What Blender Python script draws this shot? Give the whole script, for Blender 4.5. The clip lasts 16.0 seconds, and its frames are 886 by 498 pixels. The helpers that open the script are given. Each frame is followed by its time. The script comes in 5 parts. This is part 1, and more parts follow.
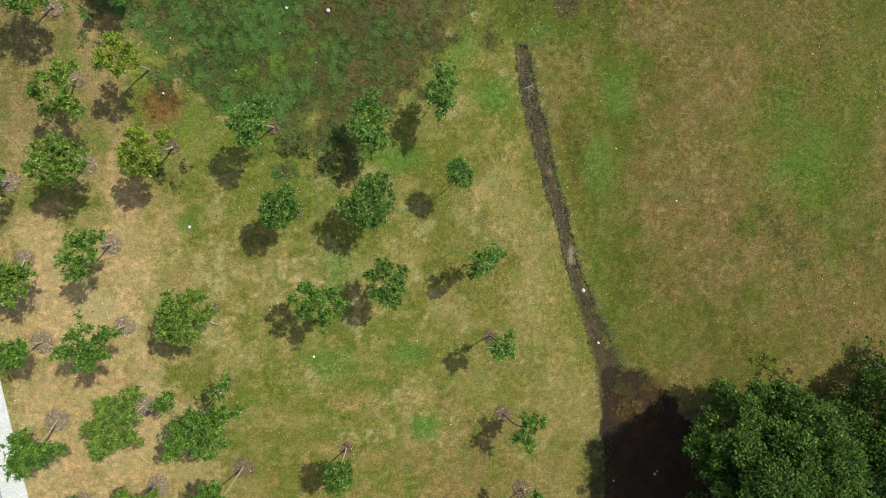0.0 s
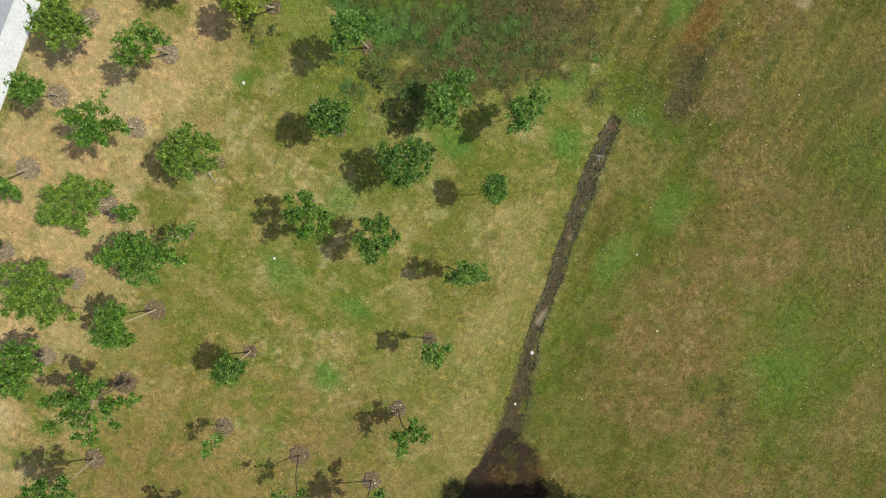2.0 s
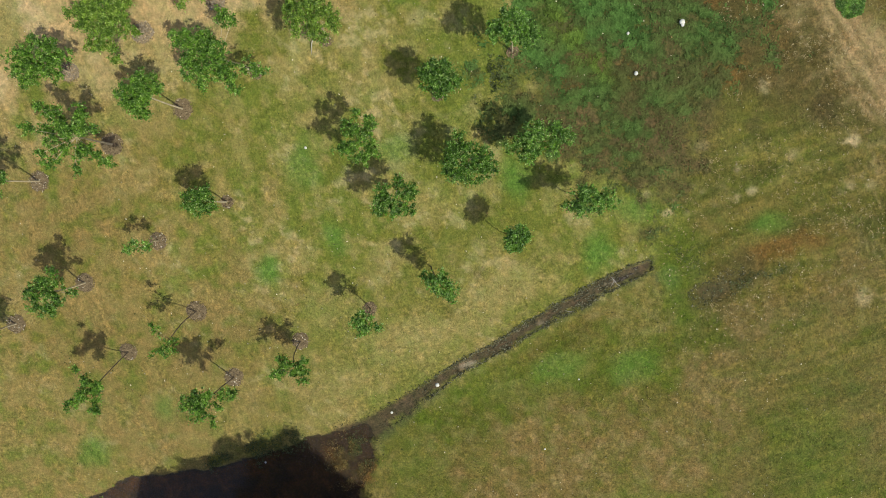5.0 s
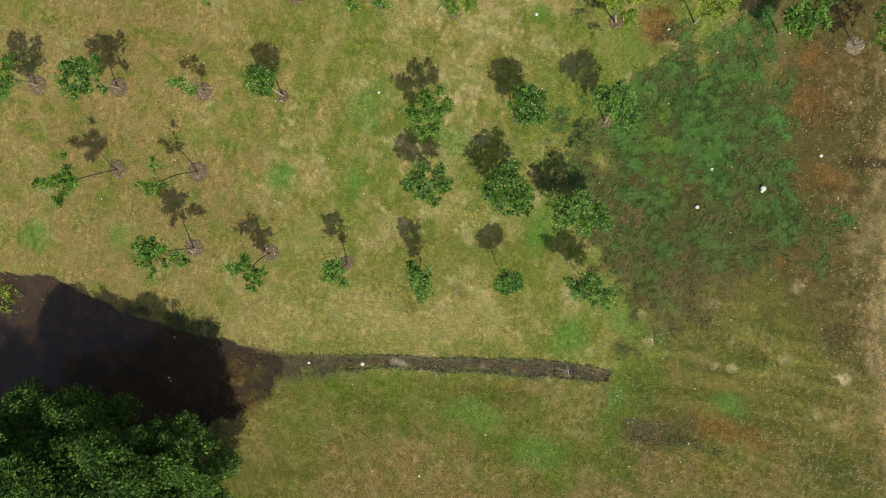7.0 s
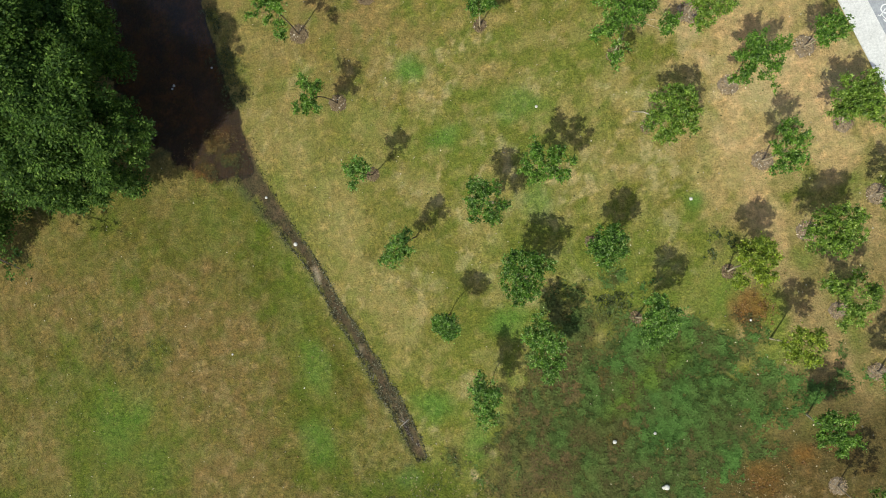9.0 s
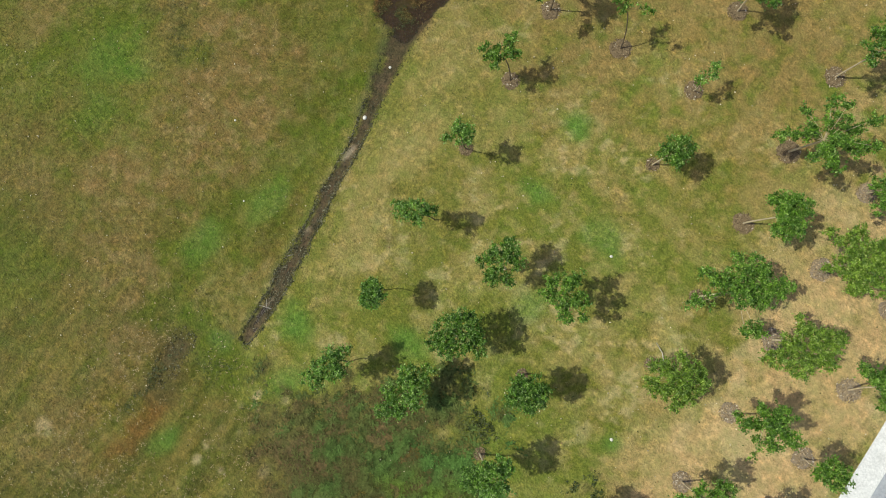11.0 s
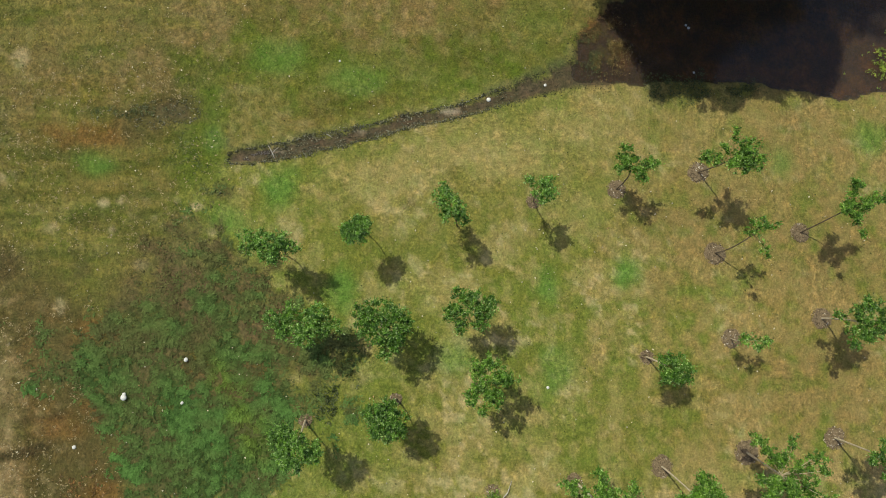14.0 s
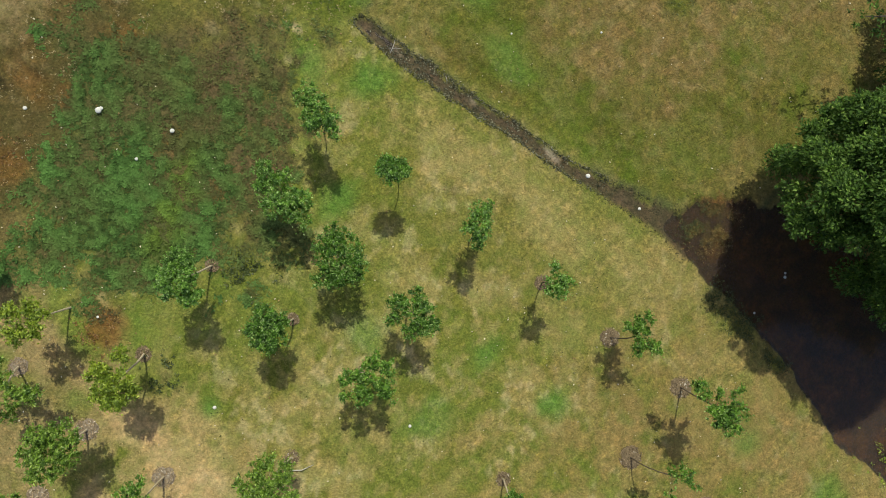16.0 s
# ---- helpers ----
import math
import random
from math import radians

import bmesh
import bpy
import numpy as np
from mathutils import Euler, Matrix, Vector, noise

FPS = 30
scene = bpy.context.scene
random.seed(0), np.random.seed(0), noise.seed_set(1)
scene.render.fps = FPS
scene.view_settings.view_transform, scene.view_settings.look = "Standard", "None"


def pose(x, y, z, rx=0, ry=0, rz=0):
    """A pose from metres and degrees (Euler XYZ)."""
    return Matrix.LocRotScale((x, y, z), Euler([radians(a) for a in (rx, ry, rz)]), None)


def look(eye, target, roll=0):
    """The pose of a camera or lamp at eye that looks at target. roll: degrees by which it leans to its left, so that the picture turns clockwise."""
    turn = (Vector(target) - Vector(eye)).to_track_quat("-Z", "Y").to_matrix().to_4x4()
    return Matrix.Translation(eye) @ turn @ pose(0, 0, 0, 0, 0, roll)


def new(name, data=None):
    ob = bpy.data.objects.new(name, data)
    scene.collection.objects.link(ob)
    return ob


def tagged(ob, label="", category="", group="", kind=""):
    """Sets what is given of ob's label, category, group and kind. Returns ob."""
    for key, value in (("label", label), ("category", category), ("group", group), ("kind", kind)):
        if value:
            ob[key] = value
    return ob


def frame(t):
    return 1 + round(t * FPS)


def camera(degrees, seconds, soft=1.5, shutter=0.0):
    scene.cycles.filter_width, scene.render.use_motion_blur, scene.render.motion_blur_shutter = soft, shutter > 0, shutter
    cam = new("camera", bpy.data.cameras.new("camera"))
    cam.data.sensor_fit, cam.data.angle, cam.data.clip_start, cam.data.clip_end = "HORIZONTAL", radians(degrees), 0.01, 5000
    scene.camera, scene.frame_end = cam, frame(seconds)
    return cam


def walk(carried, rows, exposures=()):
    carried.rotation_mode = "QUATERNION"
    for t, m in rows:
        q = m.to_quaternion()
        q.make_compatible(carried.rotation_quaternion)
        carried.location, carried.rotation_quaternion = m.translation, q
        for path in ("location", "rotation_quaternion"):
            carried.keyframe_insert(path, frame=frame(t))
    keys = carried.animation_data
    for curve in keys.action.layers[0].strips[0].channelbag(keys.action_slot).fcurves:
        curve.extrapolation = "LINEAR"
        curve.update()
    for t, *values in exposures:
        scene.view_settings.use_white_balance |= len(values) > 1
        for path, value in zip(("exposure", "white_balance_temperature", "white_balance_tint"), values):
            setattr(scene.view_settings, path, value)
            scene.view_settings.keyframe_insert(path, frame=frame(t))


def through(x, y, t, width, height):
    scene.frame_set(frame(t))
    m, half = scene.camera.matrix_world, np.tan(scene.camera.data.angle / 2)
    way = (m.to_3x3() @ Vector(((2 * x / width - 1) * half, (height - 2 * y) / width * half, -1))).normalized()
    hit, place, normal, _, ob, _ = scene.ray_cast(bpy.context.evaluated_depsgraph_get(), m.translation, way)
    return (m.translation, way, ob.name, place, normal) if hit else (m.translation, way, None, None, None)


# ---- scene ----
cam = camera(70.0, 16.0, soft=1.0)
PATH = [
    (0.0, pose(-4.933, 2.855, 32.093, -4.142, -8.567, -1.885)),
    (0.5, pose(-4.938, 2.869, 32.195, -5.316, -8.034, 5.395)),
    (1.0, pose(-4.924, 2.863, 32.320, -6.684, -7.221, 14.537)),
    (1.5, pose(-4.911, 2.844, 32.406, -7.833, -6.229, 23.179)),
    (2.0, pose(-4.920, 2.852, 32.496, -8.792, -5.015, 32.156)),
    (2.5, pose(-4.982, 2.875, 32.585, -9.494, -3.887, 40.345)),
    (3.0, pose(-5.065, 2.887, 32.668, -10.003, -2.679, 48.674)),
    (3.5, pose(-5.121, 2.875, 32.741, -10.289, -1.553, 55.718)),
    (4.0, pose(-5.147, 2.842, 32.797, -10.307, -0.490, 61.977)),
    (4.2, pose(-5.146, 2.825, 32.814, -10.271, -0.141, 64.181)),
    (6.3, pose(-5.060, 2.584, 32.895, -8.827, 3.876, 90.164)),
    (6.5, pose(-5.062, 2.568, 32.887, -8.513, 4.407, 93.921)),
    (7.0, pose(-5.085, 2.549, 32.834, -7.604, 5.797, 104.737)),
    (7.5, pose(-5.135, 2.500, 32.678, -6.672, 6.903, 115.182)),
    (8.0, pose(-5.226, 2.379, 32.493, -5.161, 8.090, 129.023)),
    (8.5, pose(-5.340, 2.141, 32.327, -3.237, 8.972, 144.191)),
    (9.0, pose(-5.430, 1.772, 32.176, -0.736, 9.437, 161.901)),
    (9.5, pose(-5.460, 1.416, 32.051, 1.469, 9.249, 177.358)),
    (9.7, pose(-5.438, 1.342, 32.002, 2.457, 8.988, 183.803)),
    (11.8, pose(-4.901, 1.512, 31.389, 8.151, 2.515, 237.980)),
    (12.0, pose(-4.825, 1.543, 31.335, 8.248, 1.967, 241.089)),
    (12.5, pose(-4.596, 1.637, 31.201, 8.220, 0.643, 248.174)),
    (13.0, pose(-4.367, 1.693, 31.024, 7.953, -0.592, 255.002)),
    (13.5, pose(-4.167, 1.706, 30.818, 7.550, -1.691, 261.639)),
    (14.0, pose(-3.984, 1.708, 30.615, 6.968, -2.847, 269.566)),
    (14.5, pose(-3.800, 1.714, 30.356, 6.211, -3.933, 278.256)),
    (15.0, pose(-3.599, 1.723, 30.041, 5.032, -5.095, 289.706)),
    (15.5, pose(-3.408, 1.776, 29.718, 3.501, -6.031, 302.133)),
    (16.0, pose(-3.245, 1.856, 29.372, 1.511, -6.673, 316.566)),
]
walk(cam, PATH)

# ---- world, sun ----
SUN_SLOPE = (0.400, 0.390)          # metres that a shadow runs, for each metre of height
world = bpy.data.worlds.new("sky")
scene.world = world
world.use_nodes = True
wn = world.node_tree
sky = wn.nodes.new("ShaderNodeTexSky")
sky.sky_type = "NISHITA"
sky.sun_disc = False
sky.sun_elevation = radians(60.8)
sky.sun_rotation = radians(45.7)
sky.dust_density = 2.0
sky.ozone_density = 0.8
sky.air_density = 0.9
wn.links.new(sky.outputs[0], wn.nodes["Background"].inputs[0])
wn.nodes["Background"].inputs[1].default_value = 0.135
sun_data = bpy.data.lights.new("sun", "SUN")
sun_data.energy = 3.38
sun_data.angle = radians(0.6)
sun_data.color = (0.976, 1.0, 0.848)
sun = new("sun", sun_data)
sun.matrix_world = look((SUN_SLOPE[0] * 60, SUN_SLOPE[1] * 60, 60), (0, 0, 0))

# ---- materials ----


def nodes_of(name):
    m = bpy.data.materials.new(name)
    m.use_nodes = True
    t = m.node_tree
    return m, t, t.nodes["Principled BSDF"]


def add(t, kind, **values):
    n = t.nodes.new(kind)
    for k, v in values.items():
        n.inputs[k.replace("_", " ")].default_value = v
    return n


def noise_tex(t, scale, detail=4.0, rough=0.6, coords=None):
    n = add(t, "ShaderNodeTexNoise", Scale=scale, Detail=detail, Roughness=rough)
    if coords is None:
        coords = t.nodes.new("ShaderNodeNewGeometry").outputs["Position"]
    t.links.new(coords, n.inputs["Vector"])
    return n.outputs[0]


def ramp(t, fac, stops):
    n = t.nodes.new("ShaderNodeValToRGB")
    e = n.color_ramp.elements
    while len(e) < len(stops):
        e.new(0.5)
    for el, (p, c) in zip(e, stops):
        el.position = p
        el.color = (*c, 1) if len(c) == 3 else c
    t.links.new(fac, n.inputs[0])
    return n.outputs[0]


def mix(t, kind, fac, a, b):
    n = t.nodes.new("ShaderNodeMix")
    n.data_type = "RGBA"
    n.blend_type = kind
    for sock, v in ((n.inputs[0], fac), (n.inputs[6], a), (n.inputs[7], b)):
        if isinstance(v, (int, float)):
            sock.default_value = v
        elif isinstance(v, tuple):
            sock.default_value = (*v, 1)
        else:
            t.links.new(v, sock)
    return n.outputs[2]


def bump(t, b, height, strength, distance):
    n = add(t, "ShaderNodeBump", Strength=strength, Distance=distance)
    t.links.new(height, n.inputs["Height"])
    t.links.new(n.outputs[0], b.inputs["Normal"])


def mat_ground():
    m, t, b = nodes_of("turf_and_soil")
    a = t.nodes.new("ShaderNodeAttribute")
    a.attribute_name = "cover_tint"
    fine = noise_tex(t, 4.0, 5, 0.66)
    grain = noise_tex(t, 10.0, 3, 0.55)
    broad = noise_tex(t, 2.3, 4, 0.62)
    hue = noise_tex(t, 0.9, 4, 0.6)
    patchy = ramp(t, noise_tex(t, 0.45, 3, 0.55), ((0.38, (0.25, 0.25, 0.25)), (0.62, (0.95, 0.95, 0.95))))
    c = mix(t, "MULTIPLY", patchy, a.outputs["Color"], ramp(t, fine, ((0.32, (0.56, 0.61, 0.54)), (0.5, (0.98, 0.98, 0.98)), (0.68, (1.54, 1.46, 1.38)))))
    part = t.nodes.new("ShaderNodeSeparateColor")
    t.links.new(a.outputs["Color"], part.inputs[0])
    bare = add(t, "ShaderNodeMapRange", From_Min=0.20, From_Max=0.38, To_Min=0.50, To_Max=0.25)
    t.links.new(part.outputs[0], bare.inputs[0])
    c = mix(t, "MULTIPLY", bare.outputs[0], c, ramp(t, grain, ((0.34, (0.56, 0.60, 0.54)), (0.5, (1.0, 1.0, 1.0)), (0.66, (1.46, 1.42, 1.34)))))
    c = mix(t, "MULTIPLY", 1.0, c, ramp(t, broad, ((0.32, (0.82, 0.88, 0.80)), (0.5, (1.0, 1.0, 1.0)), (0.68, (1.22, 1.15, 1.12)))))
    c = mix(t, "MULTIPLY", 1.0, c, ramp(t, hue, ((0.34, (0.92, 1.02, 0.93)), (0.5, (1.0, 1.0, 1.0)), (0.66, (1.08, 1.0, 1.02)))))
    t.links.new(c, b.inputs["Base Color"])
    w = t.nodes.new("ShaderNodeAttribute")
    w.attribute_name = "wetness"
    r = add(t, "ShaderNodeMapRange", From_Min=0.0, From_Max=1.0, To_Min=0.95, To_Max=0.62)
    t.links.new(w.outputs["Fac"], r.inputs[0])
    t.links.new(r.outputs[0], b.inputs["Roughness"])
    b.inputs["Specular IOR Level"].default_value = 0.12
    bump(t, b, noise_tex(t, 10.0, 4, 0.6), 0.9, 0.10)
    return m


def mat_tinted(name, rough=0.7, through=0.0, spread=0.35):
    """Plants: the colour stored on the mesh, varied from piece to piece."""
    m, t, b = nodes_of(name)
    a = t.nodes.new("ShaderNodeAttribute")
    a.attribute_name = "cover_tint"
    g = t.nodes.new("ShaderNodeNewGeometry")
    v = ramp(t, g.outputs["Random Per Island"], ((0.0, (1 - spread,) * 3), (1.0, (1 + spread,) * 3)))
    c = mix(t, "MULTIPLY", 1.0, a.outputs["Color"], v)
    t.links.new(c, b.inputs["Base Color"])
    b.inputs["Roughness"].default_value = rough
    b.inputs["Specular IOR Level"].default_value = 0.15
    if through:
        tr = t.nodes.new("ShaderNodeBsdfTranslucent")
        t.links.new(c, tr.inputs[0])
        mx = t.nodes.new("ShaderNodeMixShader")
        mx.inputs[0].default_value = through
        t.links.new(b.outputs[0], mx.inputs[1])
        t.links.new(tr.outputs[0], mx.inputs[2])
        t.links.new(mx.outputs[0], t.nodes["Material Output"].inputs[0])
    return m


def mat_leaf(name, dark, light, pale, through=0.36, rough=0.42, lit_spray=4.2):
    m, t, b = nodes_of(name)
    g = t.nodes.new("ShaderNodeNewGeometry")
    # the palest leaves paint in the glossy highlights of a sunlit crown
    c = ramp(t, g.outputs["Random Per Island"], ((0.0, tuple(0.8 * q for q in dark)), (0.5, light), (0.78, light), (0.92, pale)))
    c = mix(t, "MULTIPLY", 1.0, c, ramp(t, noise_tex(t, 1.7, 3), ((0.3, (0.76, 0.82, 0.76)), (0.7, (1.22, 1.16, 1.1)))))
    # tone noise imitates lit clumps and dark gaps within the crown
    c = mix(t, "MULTIPLY", 1.0, c, ramp(t, noise_tex(t, lit_spray, 2, 0.5), ((0.36, (0.52, 0.58, 0.52)), (0.5, (0.98, 0.98, 0.98)), (0.64, (1.55, 1.46, 1.5)))))
    t.links.new(c, b.inputs["Base Color"])
    b.inputs["Roughness"].default_value = rough
    b.inputs["Specular IOR Level"].default_value = 0.35
    tr = t.nodes.new("ShaderNodeBsdfTranslucent")
    t.links.new(c, tr.inputs[0])
    mx = t.nodes.new("ShaderNodeMixShader")
    mx.inputs[0].default_value = through
    t.links.new(b.outputs[0], mx.inputs[1])
    t.links.new(tr.outputs[0], mx.inputs[2])
    t.links.new(mx.outputs[0], t.nodes["Material Output"].inputs[0])
    return m


def mat_plain(name, a, c, scale, rough=0.85, bump_scale=30.0, bump_strength=0.4, distance=0.02, spec=0.3):
    """A surface mottled between two colours at two scales, with a fine relief."""
    m, t, b = nodes_of(name)
    o = t.nodes.new("ShaderNodeTexCoord").outputs["Object"]
    col = ramp(t, noise_tex(t, scale, 5, 0.65, o), ((0.3, a), (0.7, c)))
    col = mix(t, "MULTIPLY", 0.7, col, ramp(t, noise_tex(t, scale * 9, 4, 0.7, o), ((0.3, (0.7, 0.7, 0.7)), (0.7, (1.25, 1.25, 1.25)))))
    t.links.new(col, b.inputs["Base Color"])
    b.inputs["Roughness"].default_value = rough
    b.inputs["Specular IOR Level"].default_value = spec
    bump(t, b, noise_tex(t, bump_scale, 5, 0.7, o), bump_strength, distance)
    return m


def mat_water():
    m, t, b = nodes_of("murky_water")
    b.inputs["Base Color"].default_value = (0.042, 0.035, 0.031, 1)
    b.inputs["Roughness"].default_value = 0.06
    b.inputs["IOR"].default_value = 1.33
    b.inputs["Specular IOR Level"].default_value = 0.8
    b.inputs["Alpha"].default_value = 0.5
    bump(t, b, noise_tex(t, 6.0, 3, 0.5), 0.06, 0.02)
    return m


M_GROUND = mat_ground()
M_GRASS = mat_tinted("grass_blades", 0.75, 0.25, 0.2)
M_MARSH = mat_tinted("marsh_leaves", 0.85, 0.3, 0.15)
M_DEBRIS = mat_tinted("ditch_debris", 0.8, 0.0, 0.5)
M_LEAF = {
    "deep": mat_leaf("deep_green_leaves", (0.050, 0.123, 0.012), (0.107, 0.230, 0.024), (0.288, 0.418, 0.132)),
    "fresh": mat_leaf("fresh_green_leaves", (0.074, 0.166, 0.020), (0.152, 0.302, 0.040), (0.341, 0.484, 0.165)),
    "mid": mat_leaf("green_leaves", (0.060, 0.147, 0.014), (0.134, 0.270, 0.029), (0.288, 0.418, 0.110)),
    "olive": mat_leaf("olive_green_leaves", (0.096, 0.172, 0.018), (0.185, 0.305, 0.036), (0.330, 0.435, 0.115)),
    "yellow": mat_leaf("yellow_green_leaves", (0.150, 0.215, 0.016), (0.265, 0.355, 0.034), (0.40, 0.47, 0.09)),
    "big": mat_leaf("dark_tree_leaves", (0.036, 0.083, 0.010), (0.080, 0.160, 0.019), (0.17, 0.265, 0.05), 0.36, 0.7, 2.8),
    "rust": mat_leaf("withered_rusty_leaves", (0.12, 0.060, 0.018), (0.23, 0.118, 0.034), (0.32, 0.20, 0.07), 0.15),
    "gold": mat_leaf("golden_dead_leaves", (0.10, 0.062, 0.015), (0.21, 0.135, 0.034), (0.34, 0.26, 0.09), 0.2),
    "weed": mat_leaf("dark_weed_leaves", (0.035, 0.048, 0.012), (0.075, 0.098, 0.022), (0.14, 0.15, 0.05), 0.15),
}
M_BARK = mat_plain("pale_bark", (0.40, 0.315, 0.190), (0.66, 0.545, 0.365), 6.0)
M_BARK_BROWN = mat_plain("brown_bark", (0.085, 0.060, 0.036), (0.20, 0.150, 0.095), 6.0)
M_BARK_DARK = mat_plain("dark_bark", (0.045, 0.035, 0.026), (0.12, 0.095, 0.07), 5.0)
M_MULCH = mat_plain("grey_brown_mulch", (0.125, 0.087, 0.046), (0.25, 0.180, 0.100), 9.0, 0.95, 40, 0.9, 0.05)
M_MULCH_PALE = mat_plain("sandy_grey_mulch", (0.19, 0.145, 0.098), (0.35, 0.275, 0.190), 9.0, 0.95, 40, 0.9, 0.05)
M_CHIP = mat_tinted("mulch_chips", 0.9, 0.0, 0.5)
M_CONCRETE = mat_plain("pale_concrete", (0.60, 0.585, 0.55), (0.72, 0.705, 0.67), 1.3, 0.85, 60, 0.2, 0.01)
M_ASPHALT = mat_plain("light_grey_asphalt", (0.30, 0.31, 0.325), (0.38, 0.39, 0.405), 1.1, 0.9, 90, 0.4, 0.01)
M_PAINT = mat_plain("white_road_paint", (0.72, 0.72, 0.70), (0.82, 0.82, 0.80), 8.0, 0.7, 60, 0.1, 0.005)
M_STONE = mat_plain("white_stone", (0.55, 0.52, 0.44), (0.78, 0.75, 0.66), 7.0, 0.75, 20, 0.5, 0.02)
M_TWIG = mat_plain("bleached_wood", (0.38, 0.33, 0.26), (0.60, 0.55, 0.46), 12.0)
M_WATER = mat_water()

# ---- mesh helpers ----


def mesh_ob(name, verts, faces, material, parent=None, tint=None, smooth=False):
    me = bpy.data.meshes.new(name)
    me.from_pydata([tuple(v) for v in verts] if not isinstance(verts, np.ndarray) else verts.tolist(), [], faces if not isinstance(faces, np.ndarray) else faces.tolist())
    if tint is not None:
        at = me.color_attributes.new("cover_tint", "FLOAT_COLOR", "POINT")
        rgba = np.ones((len(me.vertices), 4), dtype=np.float32)
        rgba[:, :3] = tint
        at.data.foreach_set("color", rgba.ravel())
    if smooth:
        me.polygons.foreach_set("use_smooth", [True] * len(me.polygons))
    me.materials.append(material)
    me.update()
    ob = new(name, me)
    if parent is not None:
        ob.parent = parent
    return ob


def base_empty(name, x, y, z=0.0, turn=0.0):
    ob = new(name)
    ob.empty_display_size = 0.3
    ob.matrix_basis = pose(x, y, z, 0, 0, turn)
    return ob


def tube(points, radii, sides=7, closed=True):
    """A tapered round tube along points; verts and faces."""
    vs, fs = [], []
    pts = [Vector(p) for p in points]
    for i, (p, r) in enumerate(zip(pts, radii)):
        d = (pts[min(i + 1, len(pts) - 1)] - pts[max(i - 1, 0)]).normalized()
        u = d.cross(Vector((0.31, 0.95, 0.05))).normalized()
        w = d.cross(u)
        for k in range(sides):
            a = 2 * math.pi * k / sides
            vs.append(p + r * (math.cos(a) * u + math.sin(a) * w))
    for i in range(len(pts) - 1):
        for k in range(sides):
            k2 = (k + 1) % sides
            fs.append((i * sides + k, i * sides + k2, (i + 1) * sides + k2, (i + 1) * sides + k))
    if closed:
        fs.append(tuple(range(sides))[::-1])
        fs.append(tuple(range((len(pts) - 1) * sides, len(pts) * sides)))
    return vs, fs


def join(*pieces):
    vs, fs = [], []
    for v, f in pieces:
        o = len(vs)
        vs.extend(v)
        fs.extend(tuple(i + o for i in q) for q in f)
    return vs, fs


def lattice(seed):
    return np.random.default_rng(seed).random((257, 257))


LATTICE = [lattice(s) for s in range(8)]


def vnoise(x, y, scale, seed=0):
    """Smooth noise from 0 to 1; scale: metres from bump to bump."""
    g = LATTICE[seed % 8]
    u, v = x / scale + 91.7 + seed * 13.1, y / scale + 37.3 + seed * 7.7
    i, j = np.floor(u).astype(int), np.floor(v).astype(int)
    a, b = u - i, v - j
    a, b = a * a * (3 - 2 * a), b * b * (3 - 2 * b)
    i, j = i % 256, j % 256
    return (g[i, j] * (1 - a) + g[i + 1, j] * a) * (1 - b) + (g[i, j + 1] * (1 - a) + g[i + 1, j + 1] * a) * b


def fbm(x, y, scale, seed=0, octaves=4):
    s, w, tot = 0.0, 1.0, 0.0
    for k in range(octaves):
        s = s + w * vnoise(x, y, scale / 2**k, seed + k)
        tot += w
        w *= 0.55
    return s / tot


def smooth(a, b, x):
    t = np.clip((x - a) / (b - a), 0, 1)
    return t * t * (3 - 2 * t)


# ---- the lie of the land ----
DITCH_Y = (-7.4, -6.0, -5.0, -3.5, -2.4, -1.0, 2.5, 5.5, 8.5, 10.3)
DITCH_X = (8.79, 8.50, 8.17, 7.66, 7.27, 6.82, 5.93, 5.15, 4.48, 4.19)
DITCH_HALF = (0.75, 0.66, 0.60, 0.48, 0.42, 0.36, 0.37, 0.40, 0.40, 0.33)
SHORE_Y = (-60.0, -24.0, -21.5, -19.5, -18.0, -14.5, -12.0, -10.0, -8.4, -6.6)
SHORE_WEST = (6.0, 8.0, 7.6, 7.7, 8.1, 8.3, 8.3, 8.2, 8.45, 8.3)
SHORE_EAST = (20.0, 18.0, 16.8, 16.0, 15.6, 15.0, 14.3, 13.5, 12.3, 10.4)


def ditch_in(x, y):
    """1 in the middle of the ditch, 0 at its edge, below 0 outside."""
    wob = (fbm(x, y, 0.9, 3) - 0.5) * 0.26 + (fbm(x, y, 3.0, 5, 2) - 0.5) * 0.2
    off = np.abs(x + wob - np.interp(y, DITCH_Y, DITCH_X)) / np.interp(y, DITCH_Y, DITCH_HALF)
    end = smooth(10.75, 10.2, y + wob) * smooth(-9.5, -8.0, y)
    return np.where(end > 0, (1 - off) * end - 0.3 * (1 - end), -1.0)


def pond_in(x, y):
    """Metres inside the pond's shore; negative outside."""
    wob = (fbm(x, y, 1.6, 4) - 0.5) * 1.2 + (fbm(x, y, 0.45, 2, 3) - 0.5) * 0.7
    d = np.minimum(x - np.interp(y, SHORE_Y, SHORE_WEST) + wob * 0.5, np.interp(y, SHORE_Y, SHORE_EAST) - x + wob)
    return np.minimum(d, (-6.75 - y) + wob)


def puddle_in(x, y):
    """The wet trough that goes on past the end of the ditch."""
    wob = (fbm(x, y, 1.2, 6) - 0.5) * 0.7
    mid = 6.65 - 0.16 * (y - 12.6)
    return np.minimum(1 - np.abs(x - mid + wob) / 0.55, np.minimum(y - 12.2, 15.0 - y))


